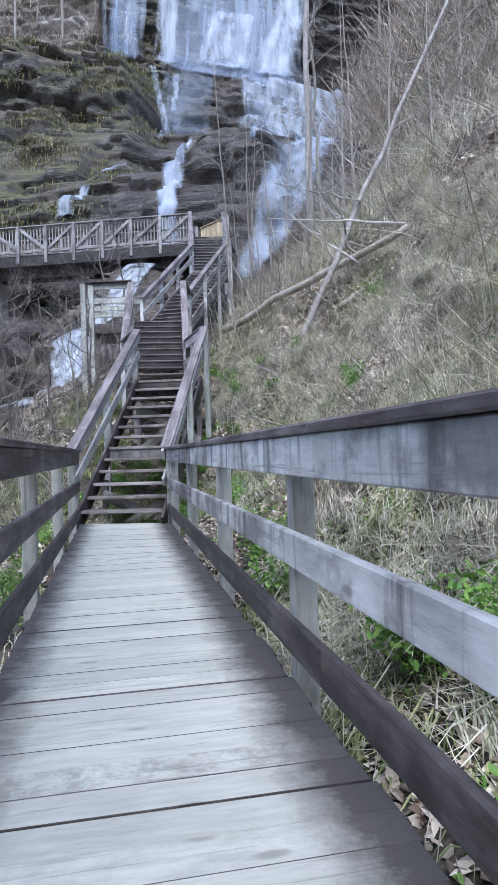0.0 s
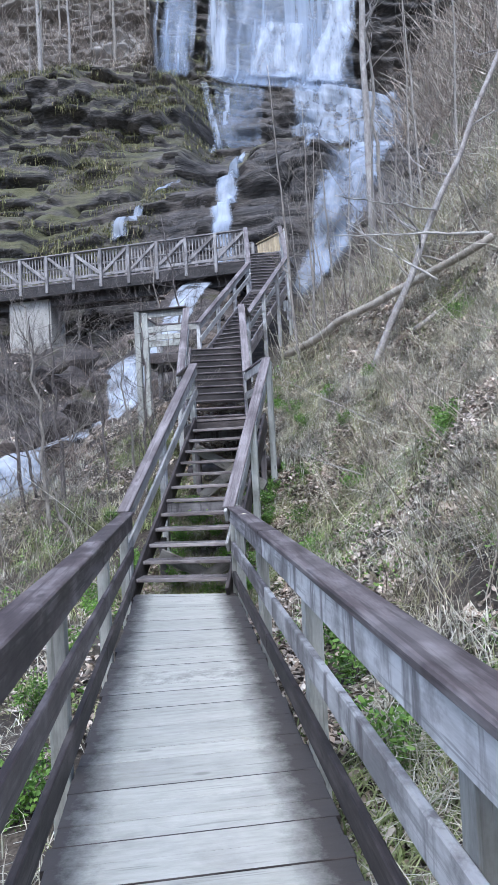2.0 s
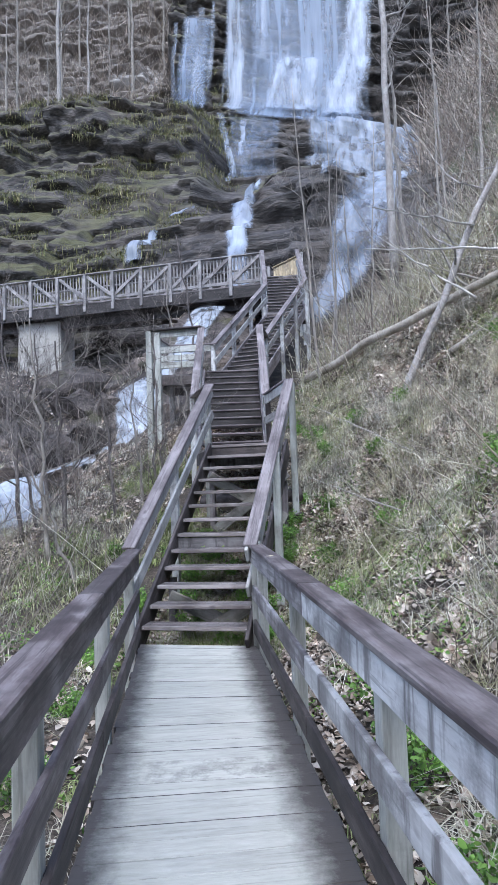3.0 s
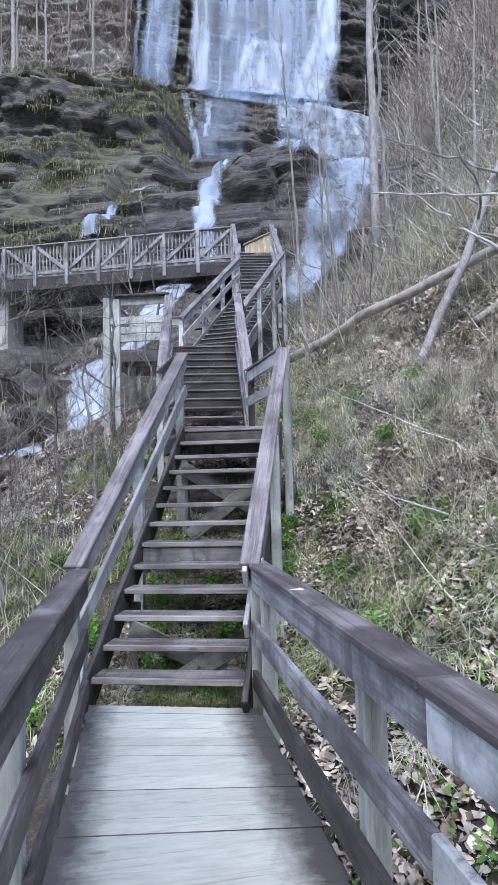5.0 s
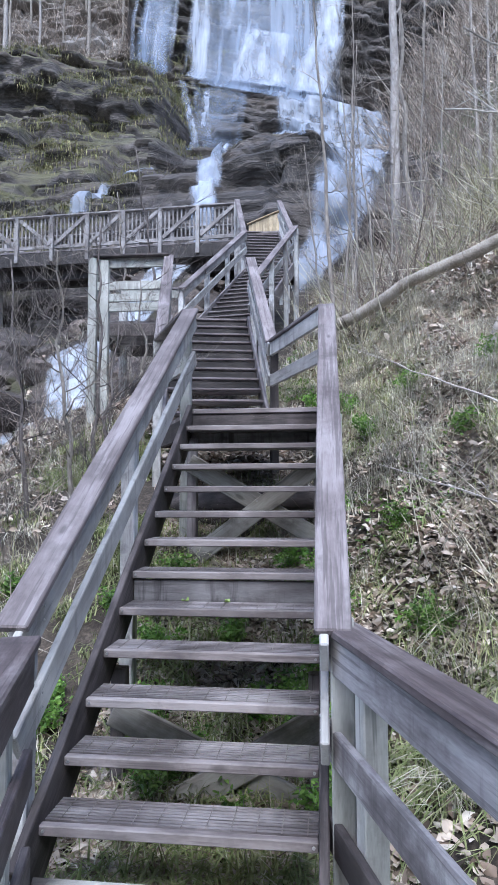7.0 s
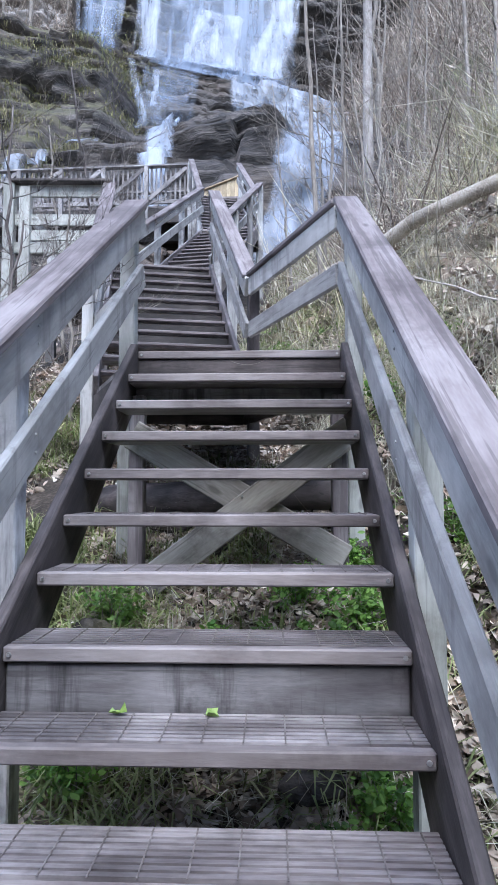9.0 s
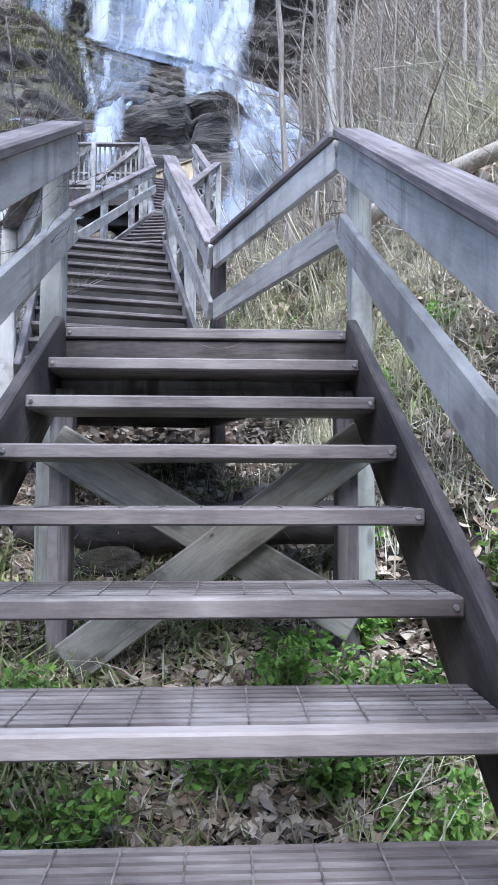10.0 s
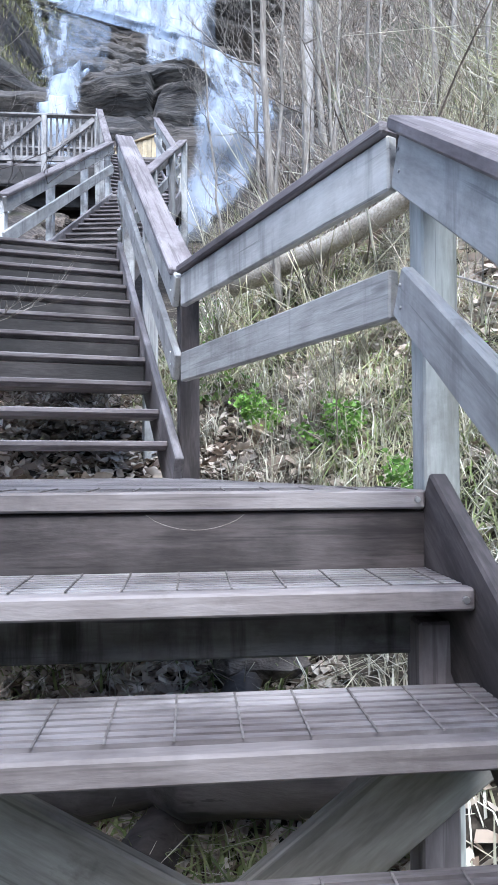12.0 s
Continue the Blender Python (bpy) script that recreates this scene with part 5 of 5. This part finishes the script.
def sticks(p, length, rad, spread, bend=0.25):
    """Bent three-sided twigs."""
    n = len(p)
    d = np.stack([np.clip(gen.normal(size=n), -1.6, 1.6) * spread, np.clip(gen.normal(size=n), -1.6, 1.6) * spread, np.ones(n)], axis=1)
    d /= np.linalg.norm(d, axis=1, keepdims=True)
    c = np.clip(gen.normal(size=(n, 3)), -1.4, 1.4) * bend
    ln = (length * gen.uniform(0.35, 1.4, n))[:, None]
    rr = (rad * gen.uniform(0.5, 1.4, n))[:, None]
    a = np.cross(d, gen.normal(size=(n, 3)))
    a /= np.linalg.norm(a, axis=1, keepdims=True)
    b = np.cross(d, a)
    tip, half_way = p + d * ln + c * ln, p + d * ln * 0.5 + c * ln * 0.25
    keep = np.ones(n, dtype=bool)
    for e in (tip, half_way):
        keep &= (np.abs(e[:, 0] - path_x(e[:, 1])) > 0.95) | (e[:, 1] > 22) | (np.abs(p[:, 0] - path_x(p[:, 1])) < 0.95)
    p, d, c, ln, rr, a, b = p[keep], d[keep], c[keep], ln[keep], rr[keep], a[keep], b[keep]
    n = len(p)
    rings = []
    for t, w in ((0, 1.0), (0.35, 0.85), (0.7, 0.6), (1.0, 0.2)):
        centre = p + d * ln * t + c * ln * t * t
        for k in range(3):
            u = 2 * np.pi * k / 3
            rings.append(centre + (a * np.cos(u) + b * np.sin(u)) * rr * w)
    v = np.stack(rings, axis=1).reshape(-1, 3)
    k = np.arange(n)[:, None] * 12
    f = [k + [i * 3 + j, i * 3 + (j + 1) % 3, i * 3 + 3 + (j + 1) % 3, i * 3 + 3 + j] for i in range(3) for j in range(3)]
    return v, np.concatenate(f, axis=0)


def stuff(name, pieces, mat, label, category):
    vs, fs, k = [], [], 0
    for v, f in pieces:
        vs.append(v)
        fs.append(f + k)
        k += len(v)
    ob = new(name, fast(name, np.concatenate(vs), np.concatenate(fs), mat))
    return tagged(ob, label, category, kind="stuff")


def clump(p, each, radius):
    q = np.repeat(p, each, axis=0)
    q = q + gen.normal(size=q.shape) * [radius, radius, 0]
    q[:, 2] = ground_z(q[:, 0], q[:, 1]) - 0.01
    return q


def patchy(p, scale, level, seed):
    return p[fbm(p[:, 0] * scale, p[:, 1] * scale, seed) > level]


lift = np.array([0, 0, 0.02])
stuff("leaf_litter", [cards(patchy(scatter(85000, 0.7, 7, -1.5, 15), 1.3, -0.08, 90) + lift, 0.034), cards(patchy(scatter(30000, 0.8, 6, 4, 14), 0.9, 0.03, 91) + lift * 2, 0.038), cards(patchy(scatter(52000, 0.9, 14, 12, 30), 0.8, -0.04, 94) + lift, 0.09),
                      cards(patchy(scatter(20000, -6, -0.7, -1.5, 16), 0.9, 0.04, 92) + lift, 0.04), cards(scatter(9000, -17, -3, 13, 25) + lift, 0.06),
                      cards(scatter(22000, -0.9, 0.9, 6.8, 11.6, 0.05) + lift, 0.032), cards(scatter(7000, -1.5, 1.0, 11.4, 14.3, 0.05) + lift, 0.05)], leaf_dead, "brown and grey fallen leaves covering the slope", "leaf litter")
near_tufts = np.concatenate([patchy(scatter(5200, 0.75, 6.5, -1, 14, 0.3), 0.55, 0.03, 80), patchy(scatter(6200, 0.75, 6.5, -1, 14, 0.3), 1.5, 0.08, 81)])
left_tufts = patchy(scatter(900, -6, -0.75, -1, 15, 0.3), 0.8, 0.0, 82)
far_tufts = patchy(scatter(3200, 1.0, 13, 13, 34, 0.5), 0.6, 0.08, 85)
stuff("dry_grass", [blades(clump(near_tufts, 18, 0.05), 0.27, 0.004, 1.5, 0.75), blades(clump(left_tufts, 14, 0.07), 0.26, 0.0042, 1.5, 0.75), blades(clump(scatter(140, -15, -4, 12, 24, 0.3), 12, 0.12), 0.35, 0.011, 1.5, 0.8),
                    blades(clump(far_tufts, 12, 0.12), 0.45, 0.009, 1.5, 0.75), blades(clump(scatter(220, -0.7, 0.7, 7, 11.5, 0.25), 9, 0.06), 0.2, 0.003, 1.2, 0.7)],
      grass_dry, "pale dry grass tufts on the slope", "grass")
stuff("dead_stalks", [sticks(patchy(scatter(3600, 1.2, 7, -1, 14, 0.9), 0.8, 0.0, 96), 0.55, 0.0036, 0.9, 0.8), sticks(scatter(120, 1.6, 6, 1, 13, 1.2), 1.1, 0.006, 0.9, 0.6), sticks(scatter(420, -6, -1.3, 2, 15, 0.9), 0.7, 0.0042, 0.8, 0.7),
                      sticks(scatter(900, 1.2, 10, 13, 24, 1.0), 1.1, 0.009, 0.8, 0.7)], grass_dry, "pale arching dead stalks over the leaf litter", "stalks")
stuff("green_grass", [blades(clump(patchy(scatter(1500, -2.3, -0.85, 8.2, 12.5, 0.2), 1.1, 0.0, 78), 16, 0.06), 0.17, 0.006, 1.6, 0.8), blades(clump(patchy(scatter(900, -0.8, 0.8, 6.9, 10.2, 0.15), 1.6, 0.0, 79), 16, 0.06), 0.16, 0.006, 1.7, 0.8), blades(clump(patchy(scatter(5200, 0.72, 6, 0, 15, 0.25), 0.8, 0.085, 83), 22, 0.08), 0.15, 0.006, 1.9, 1.1),
                      blades(clump(patchy(scatter(2600, -5, -0.72, -1, 14, 0.25), 0.7, 0.06, 84), 16, 0.08), 0.16, 0.006, 1.6, 0.9),
                      blades(clump(scatter(300, -0.75, 0.75, 7, 11.5, 0.2), 12, 0.07), 0.15, 0.006, 1.3, 0.8)], grass_green, "fresh green grass and moss in patches", "grass")
stuff("ground_ivy", [cards(patchy(scatter(30000, 0.75, 6, -1, 14, 0.1), 0.7, 0.14, 88) + lift * 3, 0.019, 0.5), cards(patchy(scatter(16000, -5, -0.75, -1, 14, 0.1), 0.7, 0.12, 89) + lift * 2, 0.024, 0.5), cards(patchy(scatter(9000, 1, 9, 13, 24, 0.1), 0.5, 0.1, 93) + lift * 3, 0.05, 0.5)],
      leaf_green, "low leafy green ground cover in patches", "ground cover")
stuff("olive_brush", [sticks(clump(patchy(scatter(300, 1.5, 6.5, 0, 13, 0.8), 0.7, 0.06, 97), 55, 0.16), 0.42, 0.003, 0.7, 0.6), sticks(clump(patchy(scatter(70, -6, -1.5, 3, 12, 0.8), 0.6, 0.05, 98), 45, 0.2), 0.4, 0.0032, 0.7, 0.6),
                      sticks(clump(patchy(scatter(130, 0.9, 7, 13, 25, 0.9), 0.6, 0.05, 99), 50, 0.3), 0.8, 0.007, 0.7, 0.6)], olive_twig, "fine olive-green brush in rounded clumps", "brush")
stuff("brush", [sticks(scatter(1700, 1.4, 7, -1.0, 14, 0.9), 0.55, 0.0045, 0.9, 0.8), sticks(scatter(1500, -6.5, -1.4, 0, 16, 0.8), 0.8, 0.0056, 0.7, 0.6), sticks(scatter(900, -16, -2.5, 12, 25, 0.8), 0.9, 0.011, 0.8, 0.6),
                sticks(patchy(scatter(6500, 1.3, 13, 13.5, 26, 1.4), 0.5, 0.0, 86), 0.9, 0.0105, 0.65, 0.75), sticks(patchy(scatter(8500, 3, 18, 24, 46, 2.5), 0.3, 0.0, 87), 1.6, 0.026, 0.6, 0.65),
                sticks(scatter(5500, 6, 26, 40, 61, 2.5), 2.3, 0.042, 0.6, 0.55),
                sticks(scatter(200, 2.4, 8, 3, 13, 2.0), 1.3, 0.007, 0.9, 0.7), sticks(scatter(330, -0.7, 0.7, 7, 11.4, 0.2), 0.25, 0.003, 0.8), sticks(scatter(500, -1.4, 0.9, 11.4, 14.2, 0.4), 0.4, 0.004, 0.8)],
      twig_mix, "tangled bare grey-brown brush and twigs on the slope", "brush")

# brush, moss and hanging grass on the cliff
n = 16000
px_ = gen.uniform(-58, -8.5, n)
pz_ = gen.uniform(9, 48, n)
py_ = cliff_y(px_, pz_)
flat = ((cliff_y(px_, pz_ + 0.35) - py_) > 0.3) & (fbm(px_ * 0.3, pz_ * 0.45, 95) > 0.03)
cp = np.stack([px_, py_ - 0.05, pz_], axis=1)[flat]
q = np.repeat(cp, 18, axis=0) + gen.normal(size=(len(cp) * 18, 3)) * [0.45, 0.15, 0.08]
stuff("cliff_grass", [blades(q[::2], 0.75, 0.022, 0.5, 0.2, -0.9), blades(q[1::2], 0.32, 0.018, 1.6, 0.8)], moss_tuft, "hanging green-brown grass and moss on the ledges", "moss")
n = 13000
px_ = np.where(gen.random(n) < 0.8, gen.uniform(-60, -19.5, n), gen.uniform(7.5, 28, n))
pz_ = np.where(px_ < 0, gen.uniform(40, 84, n), gen.uniform(22, 80, n))
cp = np.stack([px_, cliff_y(px_, pz_), pz_], axis=1)
stuff("cliff_brush", [sticks(cp, 2.3, 0.03, 0.6, 0.5)], twig_mix, "leafless brown brush growing over the cliff", "brush")


# ---- leafy plants ----
def plant(label, x, y, size, seed, leaves=170, mat=leaf_green):
    g0 = np.random.default_rng(seed)
    z = foot(x, y, 0.02)
    ob = thing("plant", label, "plant", group="green undergrowth", at=(x, y, z))
    tips = []
    r = random.Random(seed)
    for k in range(9):
        a = r.uniform(0, 6.28)
        top = Vector((x + math.cos(a) * size * r.uniform(0.2, 0.9), y + math.sin(a) * size * r.uniform(0.2, 0.9), z + size * r.uniform(0.4, 1.1)))
        b = Vector((x + math.cos(a) * size * 0.1, y + math.sin(a) * size * 0.1, z - 0.02))
        sv, sf = tube([b, b.lerp(top, 0.5) + Vector((0, 0, size * 0.12)), top], [0.004, 0.003, 0.0015], 4)
        place("stem", raw("stem", sv, sf, twig, True), ob)
        for t in (0.35, 0.5, 0.65, 0.8, 0.9, 1.0):
            tips.append(b.lerp(top, t))
    p = np.array([tuple(t) for t in tips])[g0.integers(0, len(tips), leaves)] + g0.normal(size=(leaves, 3)) * size * 0.12
    v, f = cards(p, 0.013 + size * 0.013, 0.35)
    place("foliage", fast("foliage", v, f, mat), ob)
    return ob


spots = [(3.15, 0.9, 0.45), (3.45, 0.55, 0.45), (2.2, 3.75, 0.42), (2.42, 2.85, 0.36), (2.05, 4.45, 0.3), (1.6, 6.2, 0.3), (1.45, 7.2, 0.3), (1.35, 8.4, 0.26), (2.1, 8.2, 0.3), (1.2, 9.6, 0.22), (1.9, 10.2, 0.25), (0.9, 11.9, 0.28), (0.55, 12.5, 0.25), (3.2, 7.0, 0.35),
         (0.7, 1.2, 0.35), (0.2, 2.6, 0.35), (-0.4, 4.1, 0.3), (-0.9, 5.6, 0.3), (-1.3, 6.9, 0.3), (-1.2, 8.1, 0.28), (-1.9, 9.3, 0.3), (-1.0, 9.0, 0.25), (1.2, -0.3, 0.35), (0.35, 8.3, 0.22), (-0.25, 7.9, 0.2), (0.45, 9.2, 0.2), (-0.4, 9.0, 0.2), (0.2, 7.35, 0.18), (0.58, 9.35, 0.26), (0.62, 8.95, 0.24), (0.3, 9.55, 0.2), (-0.55, 8.6, 0.24), (-0.1, 8.75, 0.2), (0.72, 10.3, 0.24), (1.15, 11.2, 0.25), (1.6, 11.6, 0.22), (2.4, 10.9, 0.25), (3.9, 10.2, 0.3), (0.5, 8.05, 0.26), (0.62, 8.5, 0.24), (0.2, 8.2, 0.22), (-0.35, 7.6, 0.24), (0.1, 7.7, 0.2), (-0.5, 8.15, 0.22), (0.62, 9.8, 0.2), (-0.62, 9.35, 0.22), (0.05, 9.2, 0.18), (0.66, 7.5, 0.26)]
for k, (x, y, s) in enumerate(spots):
    plant("low bushy plant with fresh green leaves", x, y, s, 900 + k, int(420 + 1500 * s))
